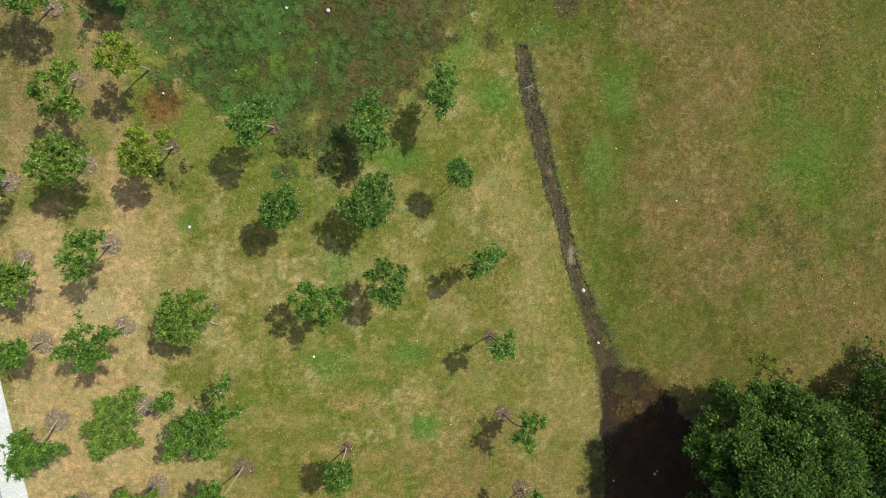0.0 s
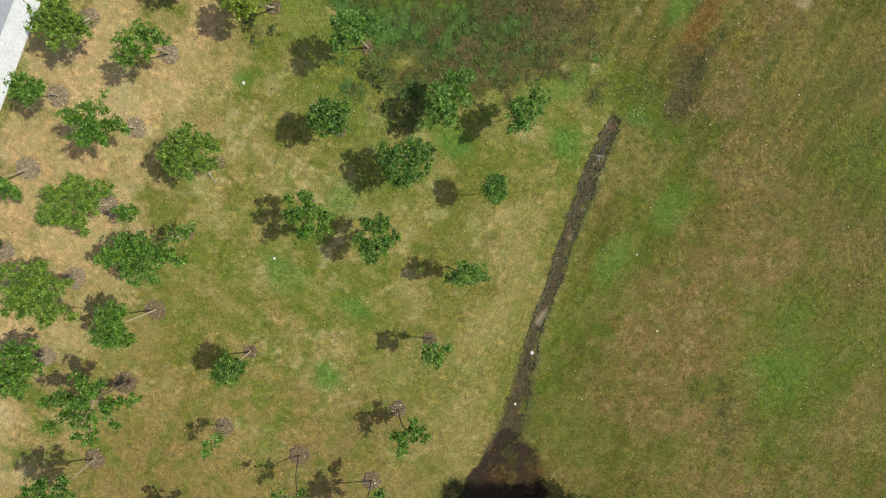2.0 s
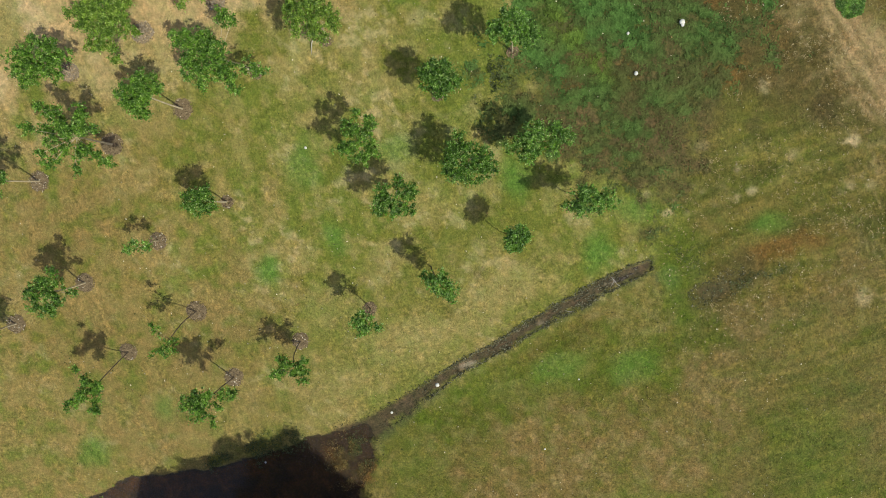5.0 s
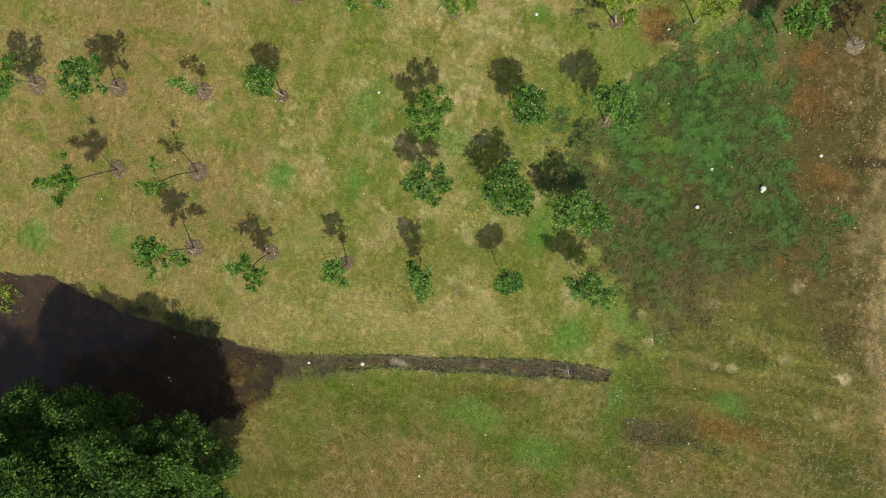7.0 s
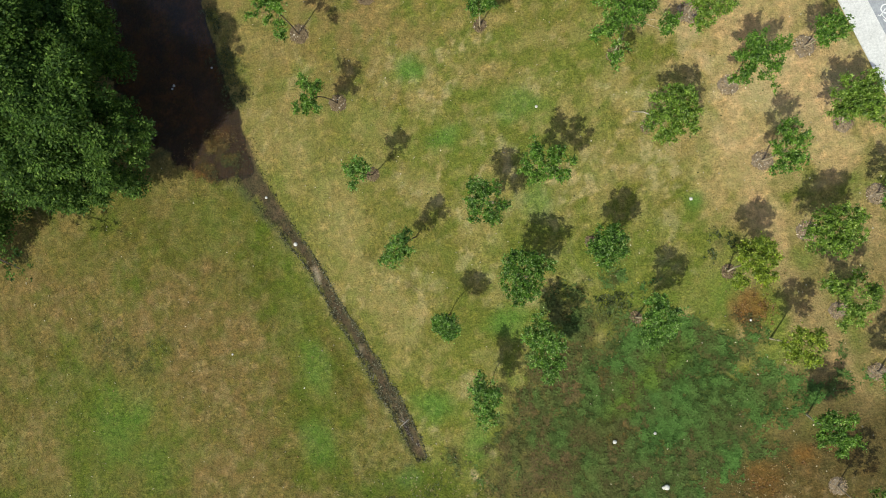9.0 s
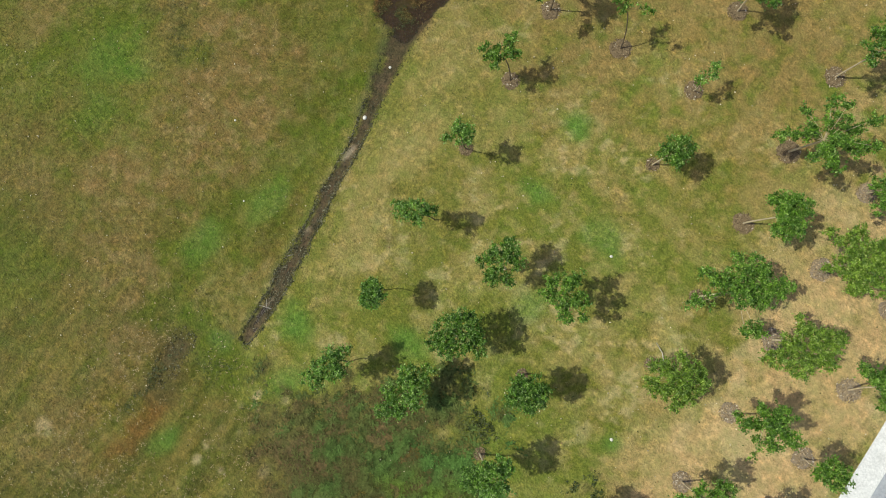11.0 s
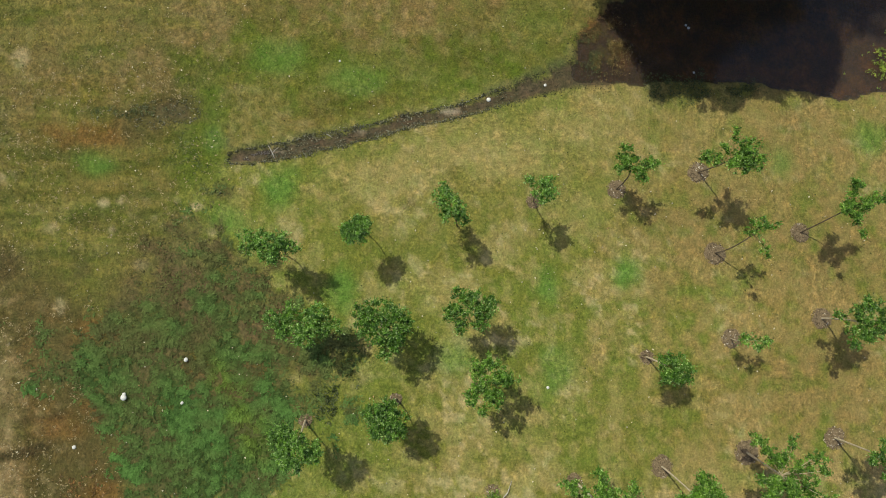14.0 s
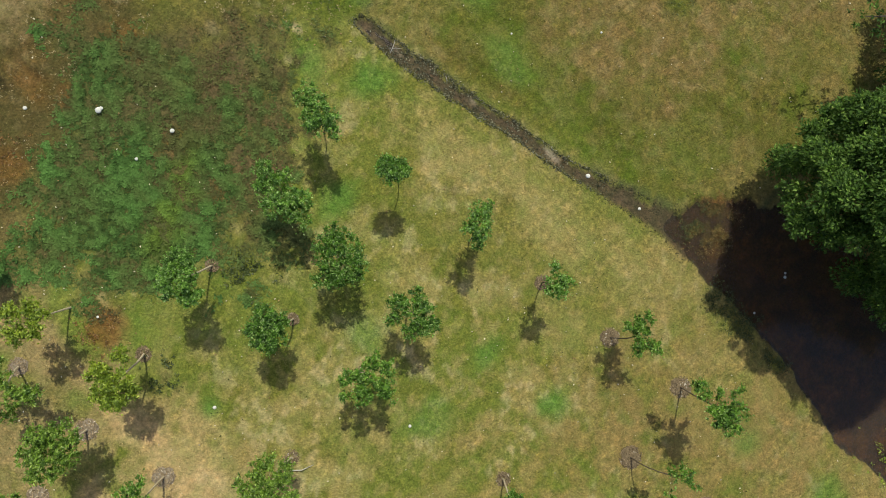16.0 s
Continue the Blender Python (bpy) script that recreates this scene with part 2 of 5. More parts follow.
def ground_z(x, y):
    z = (fbm(x, y, 5.0, 1, 3) - 0.5) * 0.035 + (fbm(x, y, 0.7, 2, 3) - 0.5) * 0.03 + 0.012
    d = ditch_in(x, y)
    z = z - smooth(-0.12, 0.45, d) * (0.072 + 0.08 * (fbm(x, y, 1.1, 7, 3) - 0.5))
    p = pond_in(x, y)
    z = z - smooth(-0.10, 0.10, p) * (0.105 + 0.05 * smooth(-7.5, -9.6, y)) - smooth(0.1, 2.5, p) * 0.28 * smooth(-8.0, -11.0, y)
    q = puddle_in(x, y)
    z = z - 0.022 * ruts(x, y)
    z = z - smooth(-0.2, 0.7, q) * 0.075
    return z


LAWN, STRAW, OLIVE = (0.149, 0.152, 0.026), (0.318, 0.253, 0.094), (0.104, 0.099, 0.018)
LUSH, GREEN, BROWN = (0.090, 0.190, 0.030), (0.088, 0.126, 0.014), (0.176, 0.126, 0.042)
TAN, SAND, MUD = (0.440, 0.308, 0.142), (0.355, 0.250, 0.122), (0.068, 0.050, 0.027)
MARSH, RUST, DARKSOIL = (0.070, 0.104, 0.024), (0.180, 0.090, 0.024), (0.105, 0.084, 0.028)

# patches of each cover: x, y, half-lengths along x and y, strength
LUSH_SPOTS = ((-1.4, -9.0, 0.95, 0.85, 0.8), (-2.2, -4.9, 0.95, 0.85, 0.75), (-6.3, -5.2, 1.4, 1.0, 0.6), (-2.2, 5.0, 1.2, 0.9, 0.7), (2.8, 8.0, 1.2, 1.1, 0.8), (1.2, 10.6, 0.9, 1.2, 0.6), (5.0, 11.3, 0.9, 0.7, 0.55), (3.9, 16.8, 0.7, 1.1, 0.55),
              (-5.6, -0.3, 1.1, 1.5, 0.6), (4.3, -17.1, 0.95, 0.9, 0.55), (5.5, -22.0, 1.0, 1.0, 0.6), (20.6, 4.2, 2.6, 2.0, 0.38), (9.4, 8.2, 1.2, 1.6, 0.45),
              (8.2, 4.3, 0.9, 1.6, 0.4), (-12.7, 2.0, 0.7, 0.6, 0.7), (-17.0, -1.6, 1.2, 0.9, 0.5), (19.0, 7.0, 1.6, 1.4, 0.3), (-13.0, 7.0, 0.9, 1.0, 0.5))
GREEN_SPOTS = ((-2.0, -11.3, 1.6, 1.6, 0.5), (-2.5, -14.3, 1.4, 1.2, 0.55), (9.0, 5.0, 1.8, 6.5, 0.5), (21.5, 5.0, 4.5, 4.5, 0.5), (-8.6, 5.4, 2.4, 2.0, 0.7),
               (3.0, 11.6, 4.0, 2.2, 0.6), (6.4, 11.6, 1.6, 1.2, 0.75), (18.0, 17.0, 5.0, 4.0, 0.5), (25.0, 10.0, 5.0, 6.0, 0.4), (11.5, -4.6, 3.2, 1.8, 0.5),
               (-4.0, 0.8, 1.8, 2.6, 0.45), (0.5, 9.0, 2.2, 2.0, 0.65), (-6.2, 2.6, 2.2, 2.4, 0.35), (2.8, -8.6, 1.0, 2.4, 0.35), (8.5, 16.5, 1.4, 2.4, 0.35), (-13.9, 0.2, 0.45, 1.8, 0.6), (-12.6, -11.6, 0.9, 0.6, 0.6), (-11.6, 6.6, 1.8, 1.2, 0.7), (-13.9, 10.2, 1.3, 1.6, 0.7))
LIME_SPOTS = ((-14.4, 8.6, 1.1, 1.6, 0.9), (-13.8, 5.2, 1.0, 1.1, 0.7), (-13.9, 9.9, 0.9, 1.3, 0.7), (-12.6, 6.6, 1.1, 1.2, 0.6), (-15.0, 10.7, 0.7, 1.5, 0.5), (-14.6, 14.4, 1.0, 1.4, 0.55), (-16.6, 6.3, 0.9, 0.7, 0.5), (-17.6, 8.8, 0.9, 1.6, 0.5))
BROWN_SPOTS = ((13.6, 3.0, 3.2, 4.4, 0.95), (14.6, 8.0, 3.0, 3.4, 0.75), (16.5, -1.0, 4.2, 2.2, 0.85), (21.5, -3.8, 4.5, 2.4, 0.75), (12.6, 12.2, 3.4, 2.8, 0.75),
               (19.4, 12.0, 2.0, 1.4, 0.45), (8.6, 20.4, 3.6, 2.6, 0.65), (8.3, 15.2, 1.6, 2.4, 0.75), (25.5, 4.5, 2.0, 3.0, 0.45), (16.0, 21.0, 4.0, 3.0, 0.35),
               (0.8, -12.0, 3.2, 4.5, 0.50), (-6.5, -18.0, 4.0, 4.0, 0.5), (-1.0, -19.0, 3.5, 4.0, 0.55), (4.2, -17.5, 2.6, 4.0, 0.45))
TAN_SPOTS = ((-15.4, 4.5, 0.8, 6.0, 0.85), (-16.6, 10.8, 0.85, 4.0, 0.9), (-15.8, -0.5, 0.9, 3.4, 0.65), (-15.6, -8.8, 2.2, 3.0, 0.95), (-17.2, -4.8, 2.0, 1.8, 0.9),
             (-19.4, 6.6, 1.5, 2.6, 0.5), (-19.0, 2.2, 1.4, 1.4, 0.6), (-18.6, -1.6, 1.4, 1.8, 0.7), (-20.3, -5.2, 1.1, 1.6, 0.8), (-19.4, -10.0, 1.8, 2.4, 0.8),
             (-16.5, -13.5, 2.2, 3.0, 0.75), (-13.2, -1.0, 0.8, 3.5, 0.3), (-16.6, 15.5, 1.4, 3.0, 0.85), (-18.3, 9.8, 1.2, 2.4, 0.4), (-13.2, -8.2, 1.2, 2.2, 0.6))
STRAW_SPOTS = ((3.2, 3.6, 1.6, 3.6, 0.5), (4.6, -2.6, 1.5, 3.6, 0.5), (5.6, -7.5, 1.6, 3.0, 0.4), (-14.2, 2.2, 1.4, 2.4, 0.4), (1.2, -6.4, 1.6, 2.2, 0.3),
               (-13.0, -12.0, 3.0, 3.0, 0.35), (-9.0, -3.0, 2.2, 3.4, 0.25), (6.2, -14.0, 1.2, 3.0, 0.25))
RUST_SPOTS = ((-13.6, 15.0, 0.75, 0.75, 0.95), (-11.5, 15.9, 0.9, 1.1, 0.6), (-7.7, 16.3, 0.7, 0.8, 0.45), (-13.7, 7.8, 1.15, 1.0, 0.85), (5.4, 16.9, 0.85, 3.2, 0.8), (7.7, 17.2, 1.0, 2.4, 0.3), (-4.0, 16.4, 0.8, 1.2, 0.5),
              (-5.7, 11.9, 1.3, 0.8, 0.45), (-8.4, 18.0, 0.8, 1.6, 0.5), (-6.0, 9.0, 0.7, 0.6, 0.35))
PALE_SPOTS = ((-0.9, 14.5, 0.5, 0.4, 0.7), (2.1, 15.5, 0.3, 0.4, 0.7), (0.7, 15.9, 0.3, 0.3, 0.7), (1.0, 21.7, 0.5, 0.5, 0.9), (3.3, 21.1, 0.5, 0.6, 0.5),
              (1.3, 12.6, 0.2, 0.35, 0.8), (1.8, 12.1, 0.2, 0.3, 0.8), (2.0, 16.4, 0.25, 0.3, 0.7), (3.1, 22.2, 0.6, 0.6, 0.6), (3.1, 9.4, 0.45, 0.5, 0.55),
              (1.3, 14.0, 0.25, 0.3, 0.7), (-3.0, 18.2, 0.4, 0.3, 0.6), (0.9, 18.6, 0.4, 0.5, 0.5), (2.1, 13.0, 0.2, 0.3, 0.8), (9.2, 20.8, 0.6, 0.5, 0.5), (0.6, 11.2, 0.25, 0.3, 0.6))
WEED_SPOTS = ((16.3, 0.7, 0.7, 0.5, 0.7), (17.8, 1.7, 0.8, 0.5, 0.75), (18.4, 0.7, 0.7, 0.5, 0.75), (19.5, 0.2, 0.6, 0.4, 0.7), (18.9, -0.8, 0.6, 0.4, 0.65), (20.3, -1.5, 0.6, 0.5, 0.6),
              (21.0, 1.0, 0.8, 0.5, 0.4), (5.6, -12.2, 0.5, 0.6, 0.3), (1.9, 1.9, 0.6, 0.7, 0.4), (3.6, -0.6, 0.5, 0.5, 0.4), (-13.2, 4.4, 0.5, 0.8, 0.6), (-7.2, 6.0, 1.2, 0.5, 0.55))
TRACKS = ((-9.26, 18.10, -0.21, 0.978, 0.9), (-7.65, 16.5, -0.20, 0.980, 0.6))          # start x, y; direction; strength
MARSH_GAPS = ((-6.6, 6.3, 1.5, 0.9, 0.75), (-6.1, 7.9, 0.9, 0.6, 0.8), (-6.0, 9.5, 0.5, 0.9, 0.7), (-6.2, 11.4, 0.6, 0.9, 0.85), (-5.6, 12.6, 0.6, 0.7, 0.85), (-4.2, 11.7, 0.9, 0.8, 0.6), (-10.9, 12.0, 0.4, 0.6, 0.6),
              (-13.4, 11.9, 0.7, 0.5, 0.6), (-4.5, 15.3, 0.8, 0.9, 0.7), (-2.6, 12.8, 0.8, 0.6, 0.6), (-2.0, 14.6, 0.6, 0.6, 0.6), (-8.4, 11.0, 0.3, 0.7, 0.5), (-7.6, 14.0, 0.3, 0.8, 0.5))
MARSH_Y = (5.3, 6.2, 7.2, 8.0, 9.0, 10.0, 11.0, 12.0, 13.0, 13.8, 14.6, 15.2, 15.9, 16.6, 17.6)
MARSH_WEST = (-7.3, -8.0, -9.2, -12.9, -13.6, -14.2, -14.7, -15.2, -15.0, -12.7, -12.3, -9.4, -9.2, -6.4, -5.0)
MARSH_EAST = (-5.9, -5.0, -4.0, -3.0, -1.9, -1.0, -0.1, 0.3, 0.2, -0.6, -0.8, -1.9, -2.0, -3.4, -4.6)


def marsh_in(x, y):
    wob = (fbm(x, y, 2.2, 2) - 0.5) * 2.8 + (fbm(x, y, 0.8, 5, 3) - 0.5) * 1.6
    d = np.minimum(x - np.interp(y, MARSH_Y, MARSH_WEST), np.interp(y, MARSH_Y, MARSH_EAST) - x)
    return np.minimum(np.minimum(d, y - 5.3), 17.6 - y) + wob


def spots(x, y, rows, seed, ragged=0.55):
    w = np.zeros_like(x)
    n = (fbm(x, y, 1.3, seed, 4) - 0.5) * 2
    for cx, cy, rx, ry, s in rows:
        d = np.sqrt(((x - cx) / rx) ** 2 + ((y - cy) / ry) ** 2)
        w = np.maximum(w, s * smooth(1.25, 0.25, d + n * ragged))
    return w


def ruts(x, y):
    """Curved wheel marks where the rough grass meets the sandy track: 1 in a groove, -1 on its ridge."""
    bow = y - 22.6 + 0.035 * (x - 5.0) ** 2 + 0.12 * np.sin(x * 1.3) + (fbm(x, y, 1.4, 3, 2) - 0.5) * 1.1
    return smooth(0.40, 0.58, fbm(x, y, 1.1, 0, 3)) * np.cos(bow * 2 * math.pi / 0.46) * smooth(1.0, 2.8, x) * smooth(9.5, 6.5, x) * smooth(1.5, 0.7, np.abs(bow))


def marsh_cover(x, y):
    """How much of the ground the marsh plants hide, fading raggedly into the grass."""
    ragged = (fbm(x, y, 3.4, 1) - 0.5) * 8.0 + (fbm(x, y, 0.9, 4, 3) - 0.5) * 5.5
    return smooth(-1.7, 2.1, marsh_in(x, y) + ragged)


def marsh_brown(x, y):
    """Bare and withered gaps between the marsh plants, mostly in the eastern half."""
    east = smooth(-8.0, -1.5, x - 0.2 * (y - 12))
    drift = fbm(x, y * 0.7, 2.0, 0) * 0.55 + fbm(x, y * 0.6, 0.8, 2) * 0.45
    w = smooth(0.48, 0.58, drift + 0.08 * east + 0.05 * smooth(13.0, 16.5, y))
    return np.maximum(w * (0.60 + 0.35 * east), spots(x, y, MARSH_GAPS, 3, 0.9))


def over(c, w, tint):
    w = np.clip(w, 0, 1)[:, None]
    return c * (1 - w) + np.asarray(tint) * w


def cover(x, y):
    """The colour of turf or soil at each place, and how wet it is."""
    meadow = smooth(-0.2, 0.8, x - np.interp(y, (-12, -7, 10.3, 12, 26), (9, 8.9, 4.25, 2.5, 1.0)))
    c = np.tile(LAWN, (len(x), 1)).astype(float)
    c = over(c, meadow, OLIVE)
    big, midn, small = fbm(x, y, 7.0, 1), fbm(x, y, 2.2, 3), fbm(x, y, 0.75, 5)
    tiny = fbm(x, y, 0.42, 7, 3)
    turf = over(np.tile((0.138, 0.166, 0.028), (len(x), 1)), meadow, GREEN)
    c = over(c, smooth(0.49, 0.62, midn) * (0.52 - 0.36 * meadow), STRAW)
    c = over(c, smooth(0.53, 0.38, big * 0.6 + midn * 0.4) * 0.62, turf)
    c = over(c, smooth(0.53, 0.65, small) * (0.46 - 0.32 * meadow), STRAW)
    c = over(c, smooth(0.48, 0.34, small) * 0.42, turf)
    c = over(c, smooth(0.56, 0.70, tiny) * (0.40 - 0.22 * meadow), STRAW)
    c = over(c, smooth(0.44, 0.30, tiny) * 0.22, turf)
    c = over(c, meadow * smooth(0.50, 0.64, fbm(x * 0.8, y, 2.4, 4)) * 0.35, BROWN)
    c = over(c, smooth(0.55, 0.67, fbm(x, y, 0.40, 2, 3)) * smooth(0.42, 0.58, midn) * (0.55 - 0.42 * meadow), (0.42, 0.34, 0.165))
    c = over(c, (1 - meadow) * smooth(-1.0, 4.0, x + (big - 0.5) * 6) * smooth(8.0, 1.0, y + (midn - 0.5) * 6) * 0.30, (0.235, 0.190, 0.062))
    c = over(c, smooth(0.5, 3.5, y + (midn - 0.5) * 4) * smooth(1.5, -1.5, x) * smooth(-13.5, -11.0, x) * 0.30, turf)
    # lines left by the mower, lengthwise of the ditch
    mown = fbm((x + 0.26 * y) * 1.6, y * 0.22, 1.0, 5, 3) - 0.5
    rough = np.maximum(meadow, smooth(10.5, 13.0, y))
    c = over(c, smooth(10.5, 14.0, y) * 0.5, OLIVE)
    c = c * (1 + (0.5 * mown * (0.25 + 0.75 * rough))[:, None])
    c = over(c, rough * smooth(0.10, 0.24, mown) * 0.2, BROWN)
    drag = fbm(x * 2.6, y * 0.35 + x * 0.1, 0.8, 6, 4)
    belt = smooth(11.0, 14.0, y) * smooth(-3.0, 0.0, x)
    c = over(c, belt * smooth(0.52, 0.64, drag) * 0.5, (0.20, 0.165, 0.045))
    c = over(c, belt * smooth(0.48, 0.36, drag) * 0.45, (0.070, 0.082, 0.018))
    worn = smooth(9.5, 13.0, x + (midn - 0.5) * 6) * meadow
    c = over(c, worn * (0.08 + 0.30 * smooth(0.44, 0.60, fbm(x, y * 0.7, 1.5, 4))), BROWN)
    c = over(c, spots(x, y, GREEN_SPOTS, 2), turf)
    c = over(c, spots(x, y, BROWN_SPOTS, 4, 0.8) * (0.60 + 0.6 * smooth(0.36, 0.56, small)), BROWN)
    c = over(c, meadow * spots(x, y, BROWN_SPOTS, 4, 0.8) * smooth(0.50, 0.66, tiny) * 0.4, (0.30, 0.215, 0.098))
    c = over(c, smooth(-6.0, -14.0, y + (big - 0.5) * 12) * smooth(0.28, 0.58, small) * 0.70, (0.258, 0.184, 0.064))
    c = over(c, spots(x, y, STRAW_SPOTS, 6, 0.8), STRAW)
    c = over(c, spots(x, y, LUSH_SPOTS, 0, 0.5), LUSH)
    west = smooth(-12.0, -19.0, x + 0.15 * y + (midn - 0.5) * 5)
    west = np.maximum(west, 0.85 * smooth(-12.9, -14.3, x - 0.06 * y + (midn - 0.5) * 2.4) * smooth(-10.0, -6.5, y))
    c = over(c, west * (0.55 + 0.25 * smooth(4, -4, y)) * smooth(0.20, 0.55, small + midn - 0.42), TAN)
    c = over(c, west * smooth(0.52, 0.66, fbm(x, y, 1.7, 0)) * 0.5 * smooth(4, -4, y), (0.54, 0.41, 0.225))
    c = over(c, west * smooth(0.46, 0.36, fbm(x, y, 2.0, 6)) * 0.5, turf)
    c = over(c, spots(x, y, TAN_SPOTS, 7, 0.75), TAN)
    c = over(c, smooth(3.0, 8.0, y) * west * 0.55, (0.150, 0.118, 0.042))
    c = over(c, spots(x, y, LIME_SPOTS, 3, 0.8), (0.150, 0.190, 0.030))
    # sandy track beyond the marsh, with wheel marks
    edge = y - np.interp(x, (-30, -15.8, -9.5, -7.0, -4.8, -2.0, 0.0, 3.2, 30), (15.5, 18.6, 19.8, 20.2, 21.0, 22.0, 23.0, 24.6, 40))
    streak = fbm(x * 0.35 + y * 0.1, edge * 3.0, 0.8, 6, 3)
    near = smooth(-4.5, -0.5, edge + (midn - 0.5) * 3)
    c = over(c, near * smooth(0.40, 0.58, streak) * 0.55, BROWN)
    c = over(c, near * smooth(0.58, 0.40, streak) * (0.35 + 0.45 * smooth(3.0, -3.0, x)), DARKSOIL)
    c = over(c, smooth(-6.0, -4.0, edge + (midn - 0.5) * 3) * smooth(0.4, -1.2, edge + (small - 0.5) * 2) * smooth(1.0, -4.0, x) * 0.9, (0.086, 0.064, 0.022))
    c = over(c, near * smooth(1.0, -5.0, x) * smooth(0.50, 0.64, midn) * 0.5, RUST)
    c = over(c, smooth(-5.5, -1.5, edge) * smooth(1.2, 0.0, edge) * smooth(2.0, -3.0, x) * 0.6, DARKSOIL)
    c = over(c, near * smooth(0.62, 0.70, tiny) * 0.3, SAND)
    c = over(c, smooth(-0.9, 1.2, edge + (small - 0.5) * 2.2 + (midn - 0.5) * 1.6) * (0.72 + 1.3 * (streak - 0.5)), SAND)
    c = over(c, smooth(2.4, 3.6, edge + (midn - 0.5) * 2.5) * 0.85, OLIVE)
    c = over(c, smooth(2.4, 3.6, edge) * smooth(0.46, 0.60, small) * 0.6, BROWN)
    c = over(c, spots(x, y, PALE_SPOTS, 1, 1.0) * smooth(0.32, 0.48, tiny) * 1.1, (0.40, 0.315, 0.165))
    rut = ruts(x, y)
    c = over(c, smooth(0.15, 0.7, rut) * 0.55, (0.085, 0.066, 0.026))
    c = over(c, smooth(-0.15, -0.7, rut) * 0.35, (0.30, 0.225, 0.105))
    c = over(c, spots(x, y, WEED_SPOTS, 6, 1.0) * smooth(0.34, 0.50, small), (0.054, 0.066, 0.016))
    c = over(c, spots(x, y, ((-0.9, 20.6, 0.8, 0.8, 0.6), (-1.1, 17.2, 0.7, 0.7, 0.6), (1.0, 17.4, 0.5, 1.2, 0.4)), 2, 0.8), (0.060, 0.050, 0.020))
    # two straight wheel tracks pressed into the belt
    for tx, ty, ux, uy, s in TRACKS:
        along, across = (x - tx) * ux + (y - ty) * uy, np.abs((x - tx) * uy - (y - ty) * ux)
        c = over(c, s * smooth(0.30, 0.16, across + (tiny - 0.5) * 0.25) * smooth(-0.3, 0.5, along) * smooth(3.4, 2.9, along), (0.062, 0.046, 0.018))
    # the marsh and the scrubby belt round it
    mi = marsh_in(x, y)
    c = over(c, smooth(-3.6, 0.2, mi) * 0.6 * smooth(11, 14.5, y + (midn - 0.5) * 6), DARKSOIL)
    veg = marsh_cover(x, y)
    c = over(c, veg * 0.7, DARKSOIL)
    reed = 1 - 0.55 * smooth(-8.0, -2.5, x - 0.2 * (y - 12))
    c = over(c, veg * reed * (0.55 + 0.35 * smooth(0.34, 0.56, midn)), MARSH)
    c = over(c, veg * np.maximum(marsh_brown(x, y), 0.5 * smooth(0.50, 0.62, fbm(x, y, 1.3, 7))) * 0.8, (0.112, 0.074, 0.038))
    c = over(c, spots(x, y, RUST_SPOTS, 5, 0.7) * (0.65 + 0.35 * smooth(0.36, 0.52, small)), RUST)
    # mud
    d, p, q = ditch_in(x, y), pond_in(x, y), puddle_in(x, y)
    lee = smooth(-0.1, 0.15, x - np.interp(y, DITCH_Y, DITCH_X))
    soft = d + lee * ((fbm(x, y, 0.45, 1, 3) - 0.5) * 1.6 - 0.12)
    wet = np.maximum(np.maximum(smooth(-0.15, 0.25 + 0.1 * lee, soft), smooth(-0.05, 0.1, p)), 0.6 * smooth(-0.1, 0.6, q) * smooth(0.36, 0.52, small))
    c = over(c, smooth(-0.9, 0.3, q) * 0.55, DARKSOIL)
    c = over(c, spots(x, y, ((5.8, 14.9, 0.9, 1.7, 0.8), (7.0, 13.4, 1.0, 1.4, 0.6)), 3, 0.6), DARKSOIL)
    fringe = smooth(-1.3, -0.2, d) * smooth(0.1, 0.7, x - np.interp(y, DITCH_Y, DITCH_X)) * smooth(0.36, 0.56, small)
    c = over(c, fringe * 0.7, (0.078, 0.090, 0.036))
    c = over(c, wet * 0.95, MUD)
    c = over(c, smooth(0.25, 0.7, d) * smooth(0.42, 0.56, fbm(x, y, 1.3, 2, 3)) * 0.6, (0.092, 0.066, 0.038))
    c = over(c, spots(x, y, ((6.72, -0.15, 0.16, 0.55, 0.9), (5.6, 4.2, 0.14, 0.4, 0.6), (4.6, 8.2, 0.12, 0.35, 0.6)), 2, 0.6), (0.30, 0.245, 0.165))
    head = smooth(0.02, 0.3, p) * smooth(-10.6, -9.2, y + (small - 0.5) * 3)
    c = over(c, smooth(0.05, 0.3, p) * 0.9, (0.20, 0.082, 0.018))
    c = over(c, smooth(0.05, 0.3, p) * smooth(0.42, 0.62, midn * 0.5 + small * 0.5) * 0.7, (0.075, 0.045, 0.020))
    c = over(c, head * 0.9, (0.085, 0.046, 0.018))
    c = over(c, head * smooth(0.40, 0.56, fbm(x, y, 0.5, 3, 3)) * smooth(1.7, 0.5, np.hypot(x - 10.3, (y + 8.3) * 1.2)) * 0.8, (0.17, 0.118, 0.024))
    c = over(c, head * smooth(0.9, 0.2, np.hypot((x - 9.8) * 0.6, y + 9.35) + (small - 0.5)) * 0.8, (0.21, 0.092, 0.016))
    return c, wet


# ---- ground: one sheet to the horizon ----
def axis(lo, hi, step):
    core = np.arange(lo, hi + step / 2, step)
    grow = np.cumsum(np.geomspace(step * 2, 420, 24))
    return np.concatenate([(lo - grow)[::-1], core, hi + grow])


